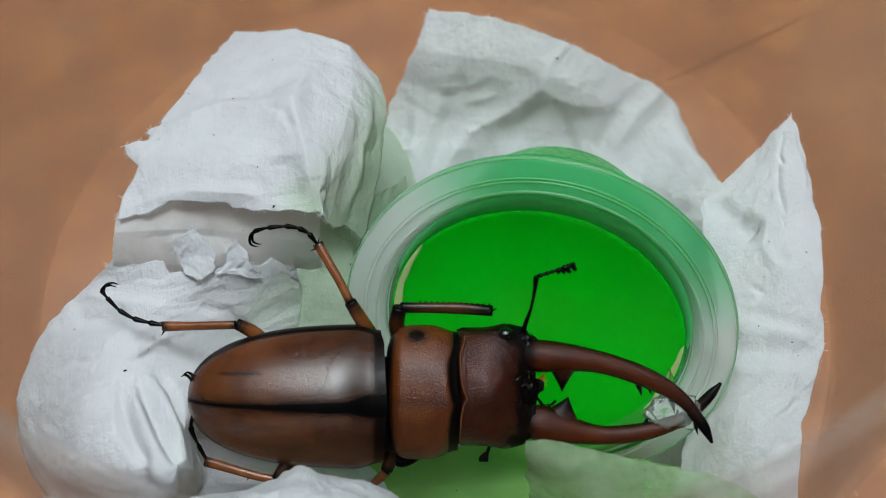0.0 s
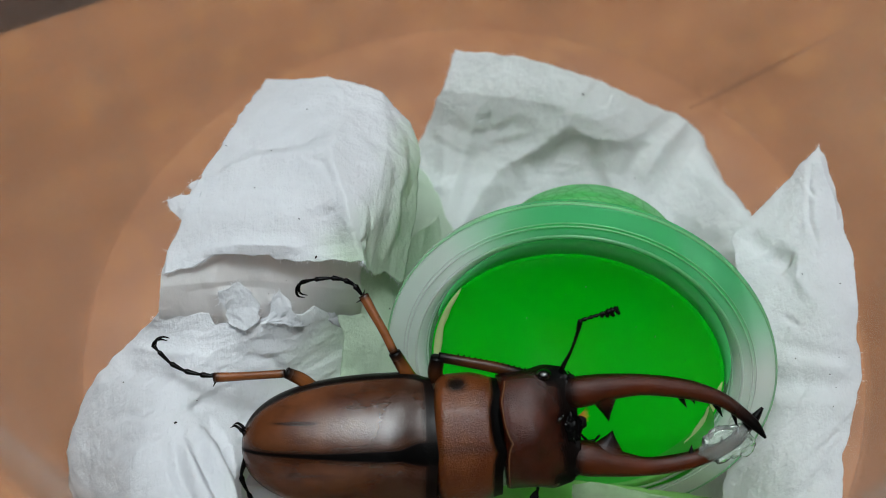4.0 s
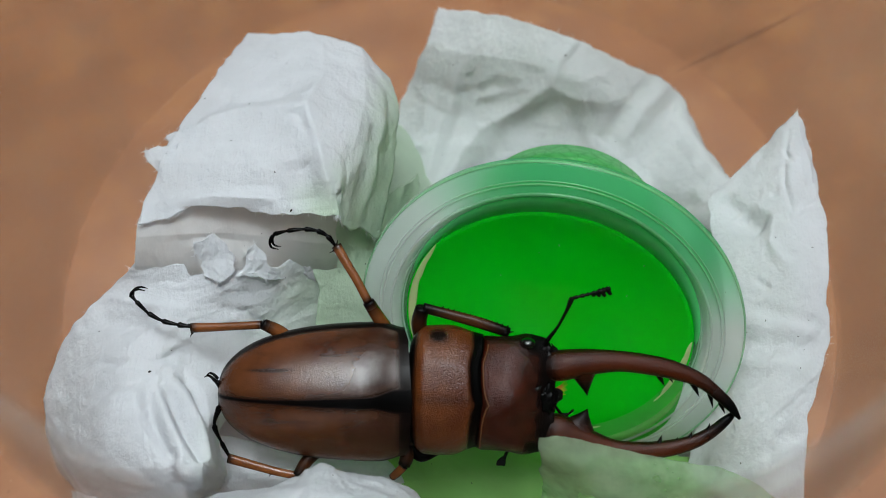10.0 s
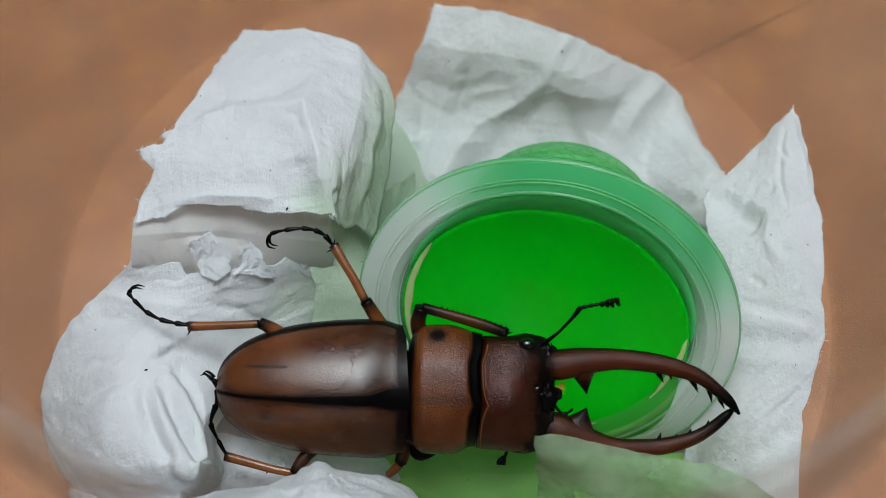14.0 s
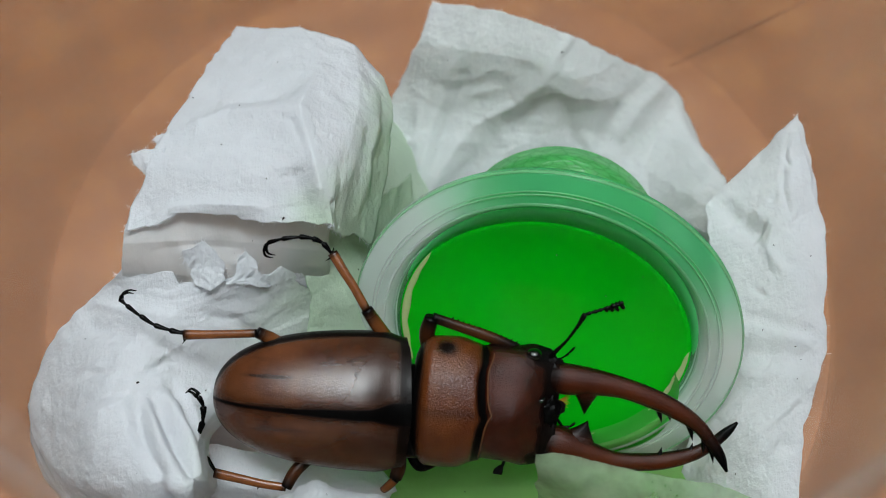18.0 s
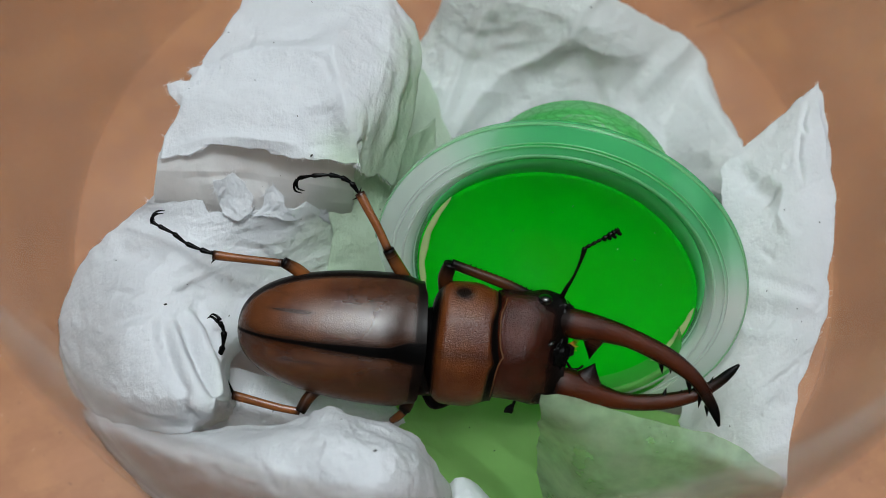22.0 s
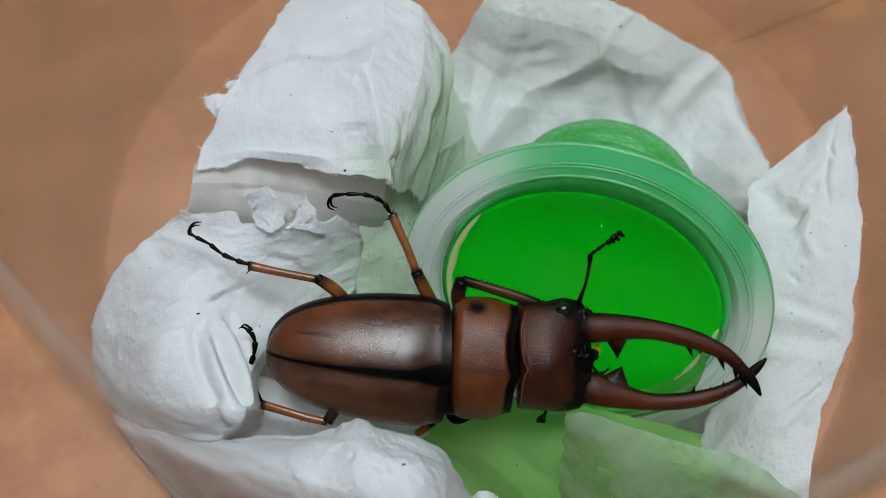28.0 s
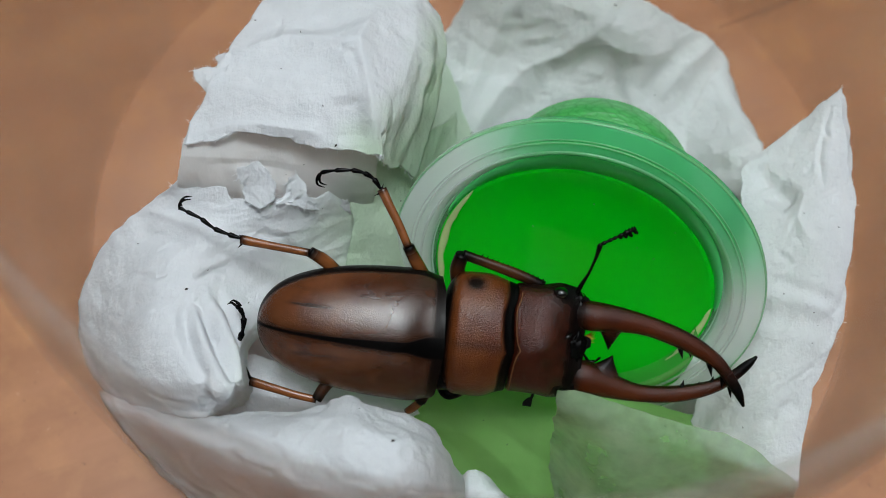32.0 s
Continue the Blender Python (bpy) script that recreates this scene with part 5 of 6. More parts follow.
        for s, size in ((0.52, 0.3), (0.64, 0.46), (0.77, 0.58), (0.92, 0.55)):
            bits.append(tube([(tx * s, ty * s, 0.1, 0.16), (tx * s + uy * size * 0.6 + ux * 0.1, ty * s - ux * size * 0.6 + uy * 0.1, 0.1, 0.2), (tx * s + uy * size + ux * 0.22, ty * s - ux * size + uy * 0.22, 0.1, 0.13)], 7, 8))
        v, f = join(*bits)
        club = link_mesh("club", v, f, M_BLACK, shaft, "comb-shaped club")
        return shaft, club
    parts["shaft"], parts["club"] = antenna(ANT_BASE, at9(1010, 524), at9(1076, 512))
    shaft2, club2 = antenna((13.0, -4.6), at9(900, 800), at9(891, 828))
    parts["shaft_right"] = shaft2

    # legs
    def leg(femur, tibia, spurs, foot=None, claw=None, label="", thigh=M_LEG, toes=0):
        fem = rod("femur", beetle, femur, thigh, 18, 12, 0.9, dark_ends=0.5, label=label)
        tib = rod("tibia", fem, tibia, M_LEG, 22, 12, 0.75, dark_ends=0.13, extra=spurs)
        if foot and toes:
            tib = (tib, tarsus("tarsus", fem, foot[:-toes], None, 3), tarsus("tarsus_end", fem, foot[-toes - 1:], claw, 2))
        elif foot:
            tib = (tib, tarsus("tarsus", fem, foot, claw))
        return fem, tib
    parts["leg_mid"], _ = leg([p9(690, 600, -1.5, 0.62), p9(668, 565, -0.5, 0.66), p9(650, 533, 0.2, 0.58)],
                              [p9(650, 534, 0.2, 0.42), p9(630, 495, 0.1, 0.42), p9(612, 465, 0, 0.44), p9(594, 434, -0.2, 0.5)],
                              [spike((*at9(596, 440), -0.1), (*at9(582, 447), 0), 0.16), spike((*at9(594, 436), 0), (*at9(597, 424), 0), 0.14), spike((*at9(620, 472), 0.1), (*at9(624, 470), 0.3), 0.12)],
                              [p9(592, 434, -0.2, 0.24), p9(578, 417, -0.2, 0.25), p9(560, 408, -0.1, 0.24), p9(538, 405, 0, 0.22), p9(508, 408, 0, 0.2), p9(484, 414, -0.3, 0.2)],
                              [p9(484, 414, -0.3, 0.16), p9(479, 424, -0.4, 0.14), p9(481, 435, -0.6, 0.11), p9(493, 439, -0.8, 0.03)], "orange-brown middle leg")
    parts["leg_hind"], parts["hind_joints"] = leg([p9(520, 612, -1.5, 0.6), p9(490, 585, -0.6, 0.66), p9(463, 569, 0, 0.55)],
                               [p9(462, 571, 0, 0.4), p9(430, 573, -0.1, 0.4), p9(380, 576, -0.3, 0.42), p9(335, 578, -0.5, 0.5)],
                               [spike((*at9(340, 582), -0.4), (*at9(333, 594), -0.4), 0.16), spike((*at9(336, 572), -0.4), (*at9(330, 570), -0.3), 0.14)],
                               [p9(336, 576, -0.5, 0.24), p9(310, 572, -0.5, 0.25), p9(283, 565, -0.5, 0.23), p9(258, 551, -0.5, 0.22), p9(238, 530, -0.5, 0.2), p9(230, 521, -0.6, 0.18)],
                               [p9(230, 521, -0.6, 0.15), p9(233, 512, -0.6, 0.13), p9(243, 508, -0.8, 0.1), p9(254, 511, -1.0, 0.03)], "orange-brown hind leg", toes=2)
    tib = [p9(745, 541, 0.1, 0.5), p9(790, 552, 0.0, 0.5), p9(845, 566, -0.1, 0.55), p9(898, 583, -0.2, 0.5)]
    saw = []
    for k in range(13):
        s = 0.22 + 0.75 * k / 12
        px, py = 745 + 153 * s, 541 + 42 * s
        saw.append(spike((*at9(px, py - 7), 0), (*at9(px + 3, py - 14), 0.1), 0.16, 6))
    saw.append(spike((*at9(893, 583), 0), (*at9(906, 580), 0), 0.2))
    fem = rod("femur", parts["pronotum"], [p9(742, 600, -1.6, 0.7), p9(738, 570, -0.6, 0.75), p9(744, 541, 0.1, 0.68)], M_FRONTLEG, 18, 12, 0.9, dark_ends=0.6, label="dark brown front leg")
    kx, ky = FRONT_KNEE
    tibf = rod("tibia", parts["pronotum"], [(x - kx, y - ky, z, r) for x, y, z, r in tib], M_FRONTLEG, 24, 12, 0.7, dark_ends=0.42, label="saw-edged front shin",
               extra=[([(x - kx * MM, y - ky * MM, z) for x, y, z in v], f) for v, f in saw])
    parts["front_tibia"] = tibf
    parts["leg_hind_right"], _ = leg([p9(560, 800, -1.5, 0.6), p9(535, 820, -1.0, 0.62), p9(518, 846, -0.6, 0.55)],
        [p9(518, 846, -0.6, 0.4), p9(480, 838, -0.6, 0.42), p9(440, 828, -0.8, 0.45), p9(392, 817, -1.2, 0.5)], [spike((*at9(470, 842), -0.6), (*at9(467, 847), -0.6), 0.12)],
        [p9(396, 818, -1.2, 0.22), p9(380, 785, -1.0, 0.2), p9(374, 748, 0.2, 0.24), p9(386, 712, 0.6, 0.27), p9(389, 685, 0.7, 0.28), p9(382, 667, 0.7, 0.22)],
        [p9(382, 667, 0.7, 0.18), p9(376, 660, 0.7, 0.15), p9(368, 657, 0.5, 0.11), p9(360, 661, 0.3, 0.03)], "orange-brown hind leg half under tissue", M_FRONTLEG)
    parts["leg_mid_right"], _ = leg([p9(716, 790, -2.0, 0.7), p9(714, 815, -1.8, 0.72), p9(708, 834, -1.6, 0.6)],
        [p9(708, 834, -1.6, 0.45), p9(702, 842, -1.8, 0.45), p9(694, 852, -2.2, 0.45), p9(686, 862, -2.8, 0.4)], [], label="dark middle leg pushed into tissue", thigh=M_FRONTLEG)
    rod("front_coxa", parts["pronotum"], [p9(730, 800, -2.2, 0.7), p9(745, 818, -2.0, 0.62), p9(775, 806, -2.2, 0.55), p9(800, 790, -2.6, 0.4)], M_BLACK, 18, 12, label="dark front leg base")
    return beetle, parts


# ---- loose bits ----
def clear_fragment():
    bm = bmesh.new()
    bmesh.ops.create_icosphere(bm, subdivisions=4, radius=1)
    for q in bm.verts:
        k = 1 + 0.35 * noise.noise(q.co * 1.6 + Vector((4, 1, 2))) + 0.22 * noise.noise(q.co * 4)
        q.co = Vector((q.co.x * 2.5 * k, q.co.y * 1.7 * k, q.co.z * 0.55 * k)) * MM
    for fc in bm.faces:
        fc.smooth = True
    return tagged(part("jelly_fragment", bm, M_CLEAR, None), "wet clear lump of jelly between the mandible tips", "jelly")


def crumbs():
    """Dark specks scattered on the paper."""
    rnd = random.Random(5)
    deps = bpy.context.evaluated_depsgraph_get()
    deps.update()
    bits = []
    tries = 0
    while len(bits) < 60 and tries < 500:
        tries += 1
        x, y = rnd.uniform(-42, 40), rnd.uniform(-34, 34)
        hit, place, nrm, _, ob, _ = scene.ray_cast(deps, Vector((x, y, 90)) * MM, Vector((0, 0, -1)))
        if not hit or "ply" not in ob.name and "roll" not in ob.name and "flange" not in ob.name:
            continue
        r = rnd.choice((0.03, 0.04, 0.05, 0.06, 0.07, 0.11))
        a = rnd.uniform(0, 6.28)
        dx, dy = math.cos(a) * r * 1.6, math.sin(a) * r * 1.6
        c = np.array(place) / MM + np.array(nrm) * 0.03
        bits.append(tube([(c[0] - dx, c[1] - dy, c[2], r * 0.3), (c[0], c[1], c[2] + 0.02, r), (c[0] + dx, c[1] + dy, c[2], r * 0.3)], 5, 6))
    v, f = join(*bits)
    ob = link_mesh("crumbs", v, f, M_CRUMB)
    tagged(ob, "tiny dark crumbs scattered on the white tissue", "crumbs", kind="stuff")


# rows of the motion: seconds, x, y, turn
BODY_ROWS = [
    (0, -0.67, -0.28, 0.43),
    (1, -0.55, -0.34, 0.11),
    (2, -0.43, -0.4, -0.21),
    (2.5, -0.36, -0.43, -0.37),
    (3, -0.3, -0.46, -0.54),
    (3.5, -0.29, -0.45, -0.48),
    (5.5, -0.24, -0.42, -0.24),
    (6, -0.23, -0.41, -0.18),
    (6.5, -0.19, -0.34, -0.15),
    (7, -0.15, -0.27, -0.12),
    (7.5, -0.11, -0.2, -0.09),
    (8, -0.08, -0.14, -0.06),
    (8.5, -0.04, -0.07, -0.03),
    (9, 0, 0, 0),
    (10, 0.01, 0, -0.02),
    (11, 0.02, 0.01, -0.03),
    (12, 0.03, 0.01, -0.05),
    (13, 0.04, 0.01, -0.07),
    (14, 0.14, 0.05, -0.75),
    (14.5, 0.19, 0.07, -1.09),
    (16.5, 0.38, 0.15, -2.45),
    (17, 0.43, 0.18, -2.79),
    (17.5, 0.45, 0.13, -2.79),
    (18, 0.47, 0.08, -2.79),
    (19, 0.52, -0.01, -2.8),
    (20, 0.55, -0.12, -2.72),
    (21, 0.58, -0.22, -2.64),
    (22, 0.6, -0.33, -2.55),
    (23, 0.63, -0.43, -2.47),
    (24, 0.52, -0.54, -1.78),
    (25, 0.41, -0.65, -1.08),
    (26, 0.3, -0.76, -0.39),
    (26.5, 0.34, -0.81, -0.32),
    (28.5, 0.48, -1.01, -0.07),
    (29, 0.52, -1.06, -0.01),
    (30, 0.56, -0.9, -0.29),
    (31, 0.6, -0.73, -0.57),
    (32, 0.63, -0.56, -0.85),
]
PRONOTUM_ROWS = [
    (0, -0.67, -0.04, 0.56),
    (1, -0.57, -0.12, 0.29),
    (2, -0.63, -0.05, 0.3),
    (2.5, -0.75, -0.06, 0.5),
    (3, -0.66, -0.15, 0.95),
    (3.5, -0.94, -0.29, 2.03),
    (5.5, -0.66, -0.48, 2.55),
    (6, -0.48, -0.39, 2.76),
    (6.5, -0.41, -0.48, 2.5),
    (7, -0.45, -0.48, 2.31),
    (7.5, -0.32, -0.48, 1.97),
    (8, -0.17, -0.3, 1.59),
    (8.5, -0.08, -0.17, 0.66),
    (9, 0, 0, 0),
    (10, -0.2, 0.04, -1.05),
    (11, -0.19, 0.13, -1.19),
    (12, -0.03, 0.15, -1.04),
    (13, 0.09, 0.08, -0.84),
    (14, 0.08, -0.1, -1.16),
    (14.5, 0.14, -0.1, -0.76),
    (16.5, 0.36, 0.27, -1.71),
    (17, 0.66, 0.32, -3.33),
    (17.5, 0.63, 0.26, -3.73),
    (18, 0.71, 0.33, -4.03),
    (19, 0.93, 0.38, -4.73),
    (20, 1.02, 0.35, -4),
    (21, 1.13, -0.06, -2.9),
    (22, 1.08, -0.13, -2.6),
    (23, 1.02, -0.1, -3.05),
    (24, 0.74, -0.25, -2.3),
    (25, 0.68, -0.22, -1.86),
    (26, 0.51, -0.31, -0.51),
    (26.5, 0.37, -0.36, 0.26),
    (28.5, 0.12, -0.39, 3.07),
    (29, 0.32, -0.27, 2.64),
    (30, 0.48, -0.18, 1.7),
    (31, 0.47, -0.07, 0.89),
    (32, 0.56, -0, -0.14),
]
HEAD_ROWS = [
    (0, -0.67, 0.72, 0.7),
    (1, -0.54, 0.67, 0.46),
    (2, -0.53, 0.73, 0.82),
    (2.5, -0.63, 0.65, 1.38),
    (3, -0.51, 0.53, 2.43),
    (3.5, -0.69, 0.27, 4.53),
    (5.5, -0.36, -0.24, 5.33),
    (6, -0.16, -0.46, 5.7),
    (6.5, -0.16, -0.41, 5.15),
    (7, -0.21, -0.4, 4.75),
    (7.5, -0.11, -0.35, 4.04),
    (8, -0.02, -0.28, 3.23),
    (8.5, -0.06, -0.16, 1.35),
    (9, 0, 0, 0),
    (10, -0.03, 0.22, -2.08),
    (11, 0, 0.18, -2.34),
    (12, 0.09, 0.17, -2.04),
    (13, 0.25, 0.02, -1.61),
    (14, 0.33, -0.05, -1.57),
    (14.5, 0.38, -0.09, -0.42),
    (16.5, 0.62, 0.31, -0.97),
    (17, 0.71, 0.76, -3.87),
    (17.5, 0.65, 0.93, -4.66),
    (18, 0.6, 1.08, -5.27),
    (19, 0.66, 1.18, -6.66),
    (20, 0.68, 1.05, -5.28),
    (21, 0.82, 0.78, -3.16),
    (22, 0.82, 0.62, -2.64),
    (23, 0.85, 0.87, -3.62),
    (24, 0.55, 0.77, -2.82),
    (25, 0.54, 0.76, -2.64),
    (26, 0.59, 0.47, -0.63),
    (26.5, 0.52, 0.37, 0.84),
    (28.5, 0.63, -0.16, 6.21),
    (29, 0.67, -0.14, 5.29),
    (30, 0.68, -0.22, 3.68),
    (31, 0.7, -0.03, 2.34),
    (32, 0.74, 0.27, 0.57),
]
JAW_ROWS = [
    (0, -11.73, 4.33),
    (1, -12.18, 4.03),
    (2, -11.32, 4.23),
    (2.5, -10.97, 4.06),
    (3, -9.47, 3.6),
    (3.5, -7.8, 2.56),
    (5.5, 0.51, 0.15),
    (6, -0.48, -0.65),
    (6.5, -0.16, -0.41),
    (7, 0, -0.31),
    (7.5, 0.08, -0.15),
    (8, -0.04, -0.16),
    (8.5, -0.07, -0.15),
    (9, 0, 0),
    (10, 0.7, 0.5),
    (11, 0.7, 0.25),
    (12, 1.22, 0.83),
    (13, 0.82, 0.25),
    (14, 1.39, 0.91),
    (14.5, 1.72, 1.42),
    (16.5, -5.87, 2.09),
    (17, -7.46, 2.05),
    (17.5, -8.71, 3.29),
    (18, -9.18, 3.98),
    (19, -9.95, 5.27),
    (20, -10.89, 5.47),
    (21, -13.52, 5.34),
    (22, -13.85, 5.1),
    (23, -12.73, 5.94),
    (24, -12.8, 5.42),
    (25, -12.35, 5.62),
    (26, -13.62, 4.25),
    (26.5, -12.24, 4.19),
    (28.5, -7.48, 1.49),
    (29, -7.45, 1.64),
    (30, -7.49, 1.91),
    (31, -8.58, 2.7),
    (32, -10.66, 3.85),
]
ANTENNA_ROWS = [
    (0, 13.03, 11.39, 15.9, -7.81),
    (1, 13.66, 11.31, 10.93, -0.51),
    (2, 13.85, 11.49, 8.68, 6.56),
    (2.5, 13.66, 11.5, 8.97, 7.5),
    (3, 13.48, 11.03, 10.81, -16.31),
    (3.5, 13.31, 11.36, 8.22, -1.28),
    (5.5, 13.62, 11.01, 7.36, -0.22),
    (6, 14.16, 10.58, 2.35, 7.33),
    (6.5, 14.23, 10.74, 2.76, 14.13),
    (7, 14.06, 10.61, 4.63, 4.73),
    (7.5, 14.47, 10.38, 1.51, 4.66),
    (8, 14.97, 9.99, -3.2, 8.74),
    (8.5, 14.97, 9.75, -1.07, 5.04),
    (9, 15.06, 9.56, 0, 0),
    (10, 15.24, 9.47, 0.16, 3.83),
    (11, 16.04, 8.58, -12.02, 13.62),
    (12, 16.09, 8.79, -11.03, 18.17),
    (13, 16.3, 8.49, -13.45, 14.29),
    (14, 16.45, 8.43, -14.45, 16.23),
    (14.5, 16.3, 8.84, -12.29, 20.3),
    (16.5, 16.45, 9.39, -9.01, 17.51),
    (17, 16.6, 9.19, -6.76, 11.44),
    (17.5, 16.6, 9.22, -6.61, 12.13),
    (18, 16.56, 9.25, -6.12, 13.85),
    (19, 16.68, 9.19, -5.01, 13.7),
    (20, 16.64, 9.25, -6.03, 15.03),
    (21, 15.58, 10.75, 8.34, 17.67),
    (22, 15.32, 10.83, 10.63, 12.16),
    (23, 15.33, 10.71, 11.55, 11.97),
    (24, 14.79, 10.85, 13.34, 12.16),
    (25, 14.76, 10.87, 13.37, 16.22),
    (26, 14.47, 10.92, 15.18, 9.58),
    (26.5, 14.38, 10.81, 14.13, 10.15),
    (28.5, 12.83, 12.13, 24.94, 9.62),
    (29, 12.97, 11.88, 25.16, 7.02),
    (30, 13.74, 11.31, 19.44, 3.4),
    (31, 14, 11.01, 18.54, -3.37),
    (32, 14.81, 10.89, 12.14, 9.1),
]
LEG_ROWS = [
    (0, -0.2, 0.07, 0.22, -0.75, -0.36, -0.9),
    (1, -0.04, -0, 0.46, -0.57, -0.08, -0.08),
    (2, -0.21, 0.03, 0.09, -0.52, -0.01, -0.1),
    (2.5, -0.39, -0.04, -0.95, -0.59, -0.19, -0.72),
    (3, -0.3, -0.07, -0.76, -0.43, -0.24, -0.72),
    (3.5, -0.48, -0.32, -1.77, -0.44, -0.08, -0.39),
    (5.5, -0.47, -0.41, -1.84, -0.3, -0.24, -0.54),
    (6, -0.3, -0.36, -1.37, -0.22, -0.25, -0.68),
    (6.5, -0.24, -0.44, -1.18, -0.27, -0.38, -0.92),
    (7, -0.33, -0.55, -1.59, -0.31, -0.39, -0.9),
    (7.5, -0.25, -0.48, -1.5, -0.2, -0.23, -0.45),
    (8, -0.18, -0.37, -1.07, -0.03, -0.21, -0.3),
    (8.5, -0.19, -0.17, -0.74, -0.04, -0.05, -0.08),
    (9, 0, 0, 0, 0, 0, 0),
    (10, -0.06, 0.18, 0.19, -0.11, -0.01, -0.1),
    (11, -0, 0.31, 0.53, -0.24, -0.02, -0.27),
    (12, 0.08, 0.47, 1.15, -0.18, 0.21, 0.27),
    (13, 0.11, 0.27, 0.73, -0.01, 0.21, 0.3),
    (14, 0.06, 0.11, 0.2, -0.06, -0.18, -0.55),
    (14.5, 0.12, 0.07, 0.37, -0.08, -0.25, -1.02),
    (16.5, 0.43, 0.5, 1.64, 0.18, 0.39, 0.13),
    (17, 0.76, 0.67, 3.04, 0.18, 0.48, 0.42),
    (17.5, 0.61, 0.7, 2.65, 0.19, 0.2, -0.21),
    (18, 0.56, 0.63, 1.81, 0.09, 0.03, -0.95),
    (19, 0.63, 0.68, 2.17, 0.19, 0.23, -0.43),
    (20, 0.6, 0.49, 1.44, 0.2, 0.09, -0.84),
    (21, 0.57, 0.54, 1.27, 0.32, 0.28, -0.38),
    (22, 0.52, 0.39, 0.74, 0.26, 0.13, -1.1),
    (23, 0.58, 0.39, 1.26, 0.29, -0.01, -0.98),
    (24, 0.17, 0.05, -0.68, 0.23, -0.14, -1.7),
    (25, 0.09, 0.08, -0.59, 0.2, -0.51, -2.68),
    (26, -0.03, -0.2, -1.5, 0.24, -0.38, -2.19),
    (26.5, -0.12, -0.34, -2.01, 0.31, -0.52, -2.55),
    (28.5, -0, -0.43, -1.74, 0.39, -0.27, -1.95),
    (29, 0.12, -0.4, -1.06, 0.52, -0.07, -1.41),
    (30, 0.05, -0.19, -0.37, 0.48, -0.06, -1.35),
    (31, 0.15, -0.28, -0.29, 0.59, -0.08, -1.3),
    (32, 0.42, -0.11, 0.57, 0.8, 0.07, -1.07),
]

JAW_LEFT, JAW_RIGHT, ANT_BASE, FRONT_KNEE = (14.1, 2.8), (14.1, -3.7), (14.0, 5.1), at9(745, 541)
BEETLE_AT = pose(-0.004782, -0.017307, 0.027223, 32.6, 0.825, -0.14)

room()
table()
ceiling_lamp()
container()
tissue()
jelly_cup()
BEETLE, PARTS = build_beetle()
FRAGMENT = clear_fragment()
crumbs()


# ---- what moves ----
def flat(x, y, a, z=0.0):
    return pose(x * MM, y * MM, z * MM, 0, 0, a)


def between(rows, t):
    """Values of rows at t seconds, on straight lines."""
    ts = [r[0] for r in rows]
    return [float(np.interp(t, ts, [r[k] for r in rows])) for k in range(1, len(rows[0]))]


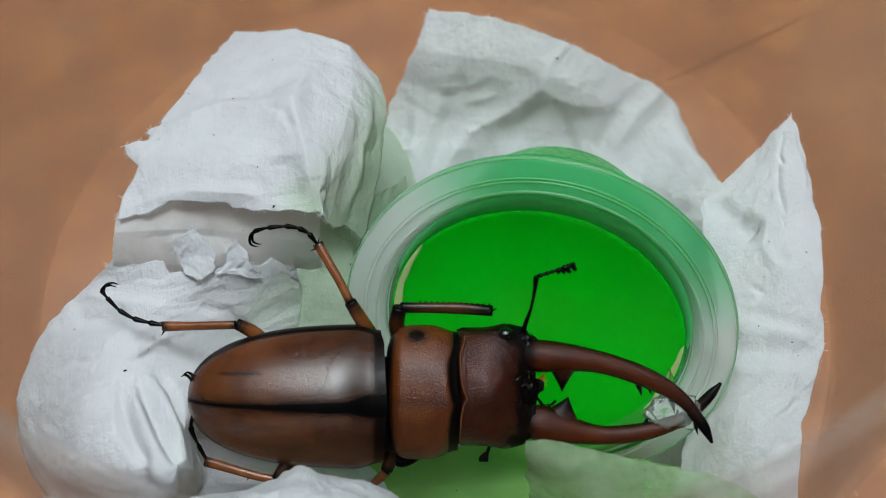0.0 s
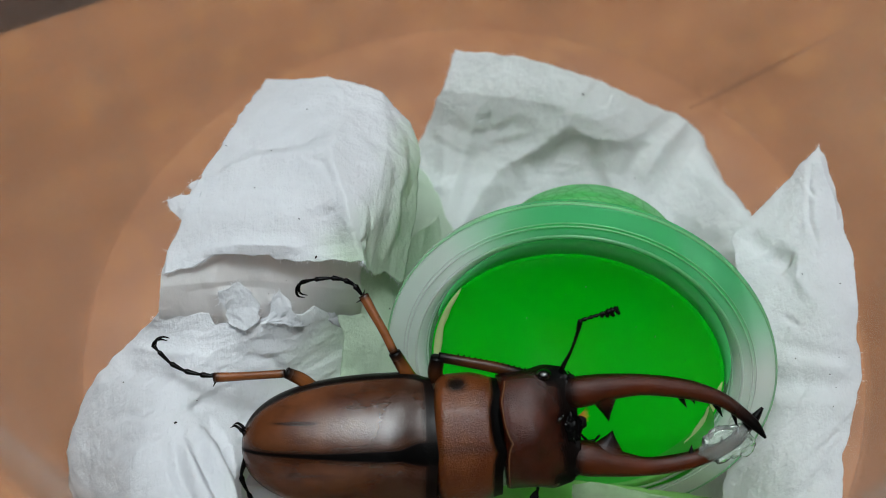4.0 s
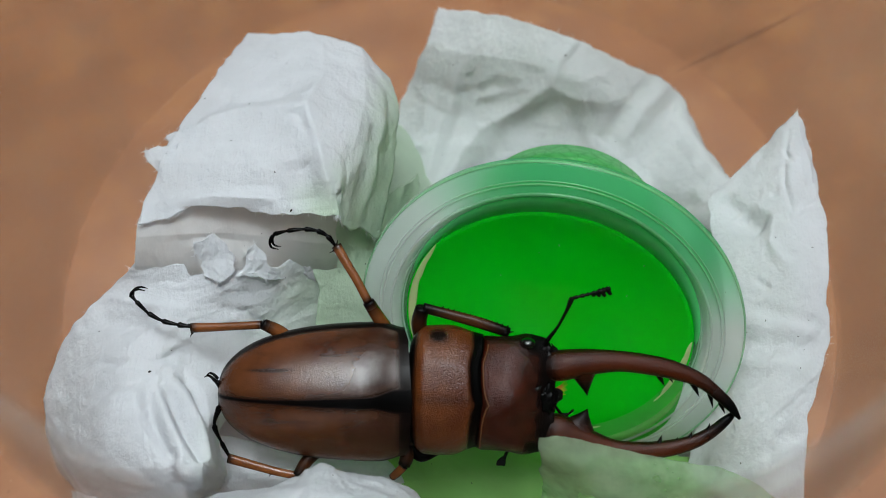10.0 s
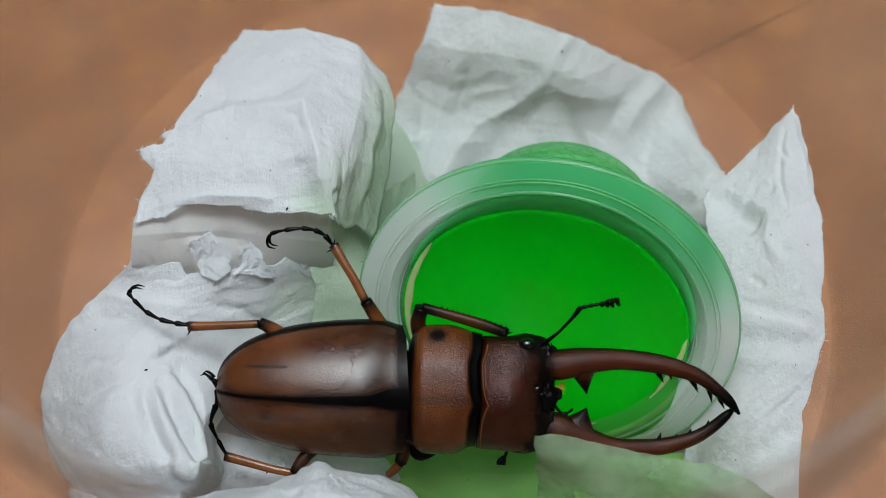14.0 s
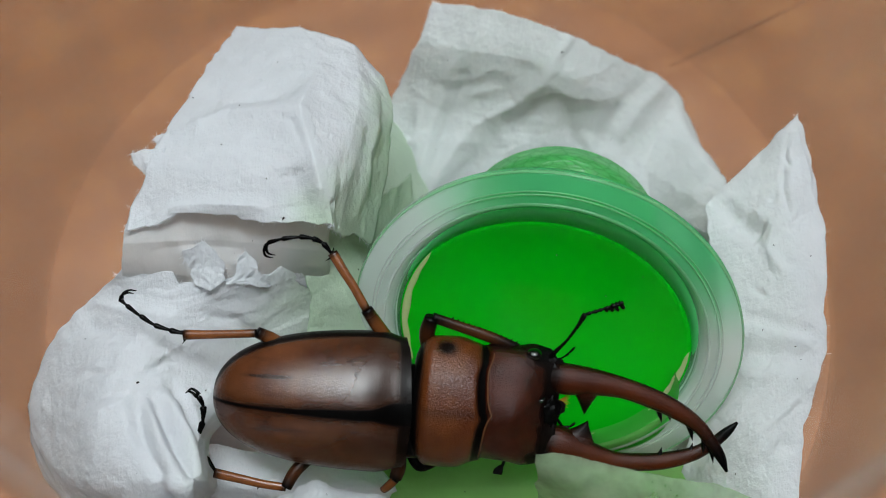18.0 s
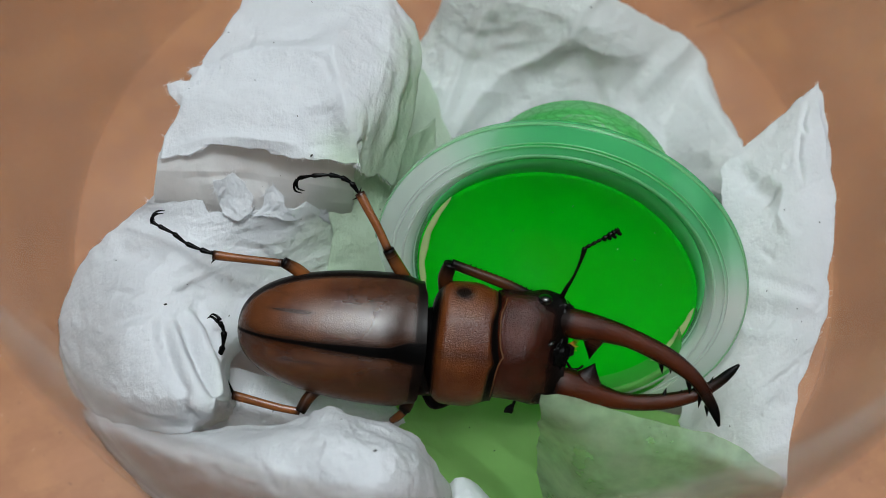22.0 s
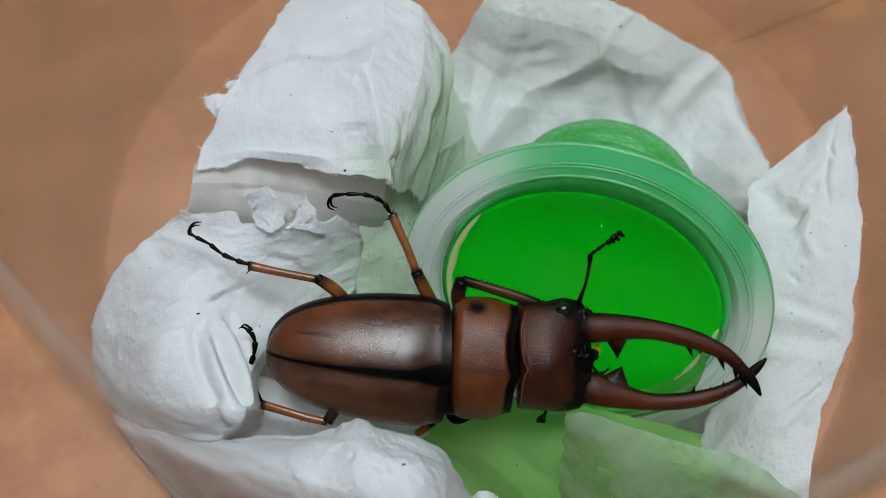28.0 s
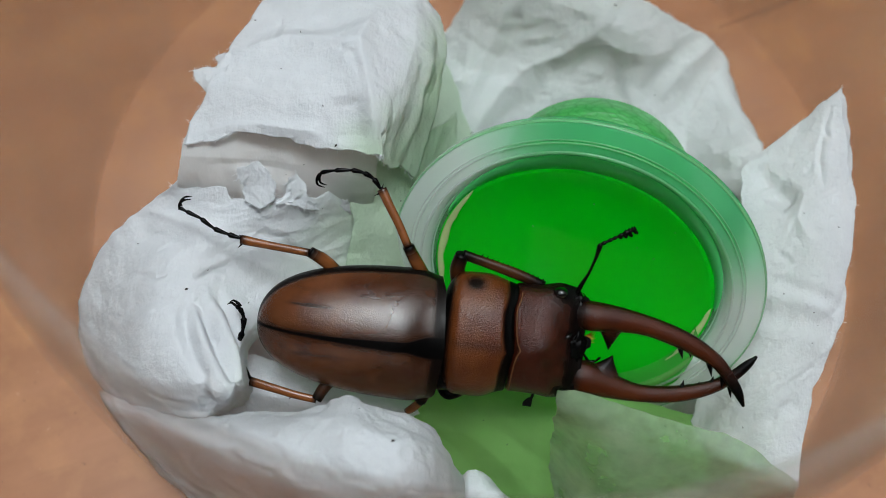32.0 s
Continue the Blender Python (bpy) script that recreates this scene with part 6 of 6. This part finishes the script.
def motions():
    times = [r[0] for r in BODY_ROWS]
    body = {r[0]: flat(*r[1:]) for r in BODY_ROWS}
    head = {r[0]: flat(*r[1:]) for r in HEAD_ROWS}
    walk(BEETLE, [(t, BEETLE_AT @ body[t]) for t in times])
    walk(PARTS["head"], [(t, body[t].inverted() @ head[t]) for t in times])
    walk(PARTS["pronotum"], [(r[0], body[r[0]].inverted() @ flat(*r[1:])) for r in PRONOTUM_ROWS])
    for key, base, col in (("jaw_left", JAW_LEFT, 1), ("jaw_right", JAW_RIGHT, 2)):
        walk(PARTS[key], [(r[0], body[r[0]].inverted() @ head[r[0]] @ flat(*base, r[col])) for r in JAW_ROWS])
    walk(PARTS["shaft"], [(r[0], body[r[0]].inverted() @ flat(*r[1:4], 3.0)) for r in ANTENNA_ROWS])
    walk(PARTS["shaft_right"], [(t, body[t].inverted() @ head[t] @ flat(*at9(900, 800), 0, -1.2)) for t in times])
    # the palp flicks out from under the mandible now and then
    out = ((2.0, 32), (16.6, 15), (17.0, 50), (18.0, 30), (21.0, 18), (24.0, 5), (26.0, 12), (31.0, 0))
    rows = [(0, -58)]
    for t, a in out:
        if t - rows[-1][0] > 1.5:
            rows.append((t - 0.5, -58))
        rows.append((t, a))
        if t < 16 or t > 17.5:
            rows.append((t + 0.5, -58 if t != 18.0 else -50))
    rows = [r for r in rows if r[0] < 32] + [(32, -58)]
    walk(PARTS["side_palp"], [(t, flat(*at9(976, 608), a)) for t, a in rows])
    walk(PARTS["club"], [(r[0], flat(0, 0, r[4])) for r in ANTENNA_ROWS])
    for key, col in (("leg_mid", 1), ("leg_hind", 4)):
        walk(PARTS[key], [(r[0], body[r[0]].inverted() @ flat(*r[col:col + 3])) for r in LEG_ROWS])
    # the hind shin swings on the knee while the foot keeps its hold
    knee, ankle, tip = (Vector(at9(*p)) for p in ((462, 571), (336, 576), (230, 521)))
    shin_rows, foot_rows, toe_rows = [], [], []
    middle = Vector(at9(258, 551))
    for t, a in ((0, 0), (16.5, 0), (17.5, 0), (19.5, 0), (21, -3), (23, -5), (26, -8), (29, -6), (32, -7)):
        spin = Matrix.Rotation(radians(a), 2)
        shin_rows.append((t, flat(*(knee - spin @ knee), a)))
        moved = knee + spin @ (ankle - knee)
        b = math.degrees(math.atan2(*reversed(tip - moved)) - math.atan2(*reversed(tip - ankle)))
        b = (b + 180) % 360 - 180
        # the bent foot stretches out straight
        k = smoothstep(16.5, 20, t)
        b, c = b - 9.6 * k, 29 * k
        foot = flat(*(moved - Matrix.Rotation(radians(b), 2) @ ankle), b)
        foot_rows.append((t, foot))
        toe_rows.append((t, foot @ flat(*(middle - Matrix.Rotation(radians(c), 2) @ middle), c)))
    walk(PARTS["hind_joints"][0], shin_rows)
    walk(PARTS["hind_joints"][1], foot_rows)
    walk(PARTS["hind_joints"][2], toe_rows)
    for key, dx, dy in (("leg_hind_right", -0.55, -0.4), ("leg_mid_right", -0.3, -0.2)):
        rows, foot = [], Vector(at9(392, 817))
        for t in times:
            k = smoothstep(14, 20, t)
            a = 4 * k if dx < -0.5 else 0
            off = foot - Matrix.Rotation(radians(a), 2) @ foot
            rows.append((t, body[t].inverted() @ flat(off.x + dx * k, off.y + dy * k, a)))
        walk(PARTS[key], rows)
    walk(PARTS["front_tibia"], [(t, flat(*FRONT_KNEE, a)) for t, a in ((0, 13), (1.2, 13), (1.5, 8), (1.9, 1), (3, 0), (9, 0), (12, -1), (14, -1), (32, -1))])
    walk(FRAGMENT, [(t, BEETLE_AT @ flat(x, y, a, z)) for t, x, y, a, z in
                    ((0, 26.6, -1.4, 0, 0.2), (2, 26.7, -1.2, 0, 0.2), (3.5, 27.4, -1.0, 10, 0.2), (5.5, 27.6, -0.6, 30, 0.2), (7.5, 26.6, -1.3, 40, -0.3), (8.2, 25.8, -1.9, 40, -3.0), (8.9, 25.3, -2.2, 40, -14.0), (32, 25.3, -2.2, 40, -14.0))])


motions()
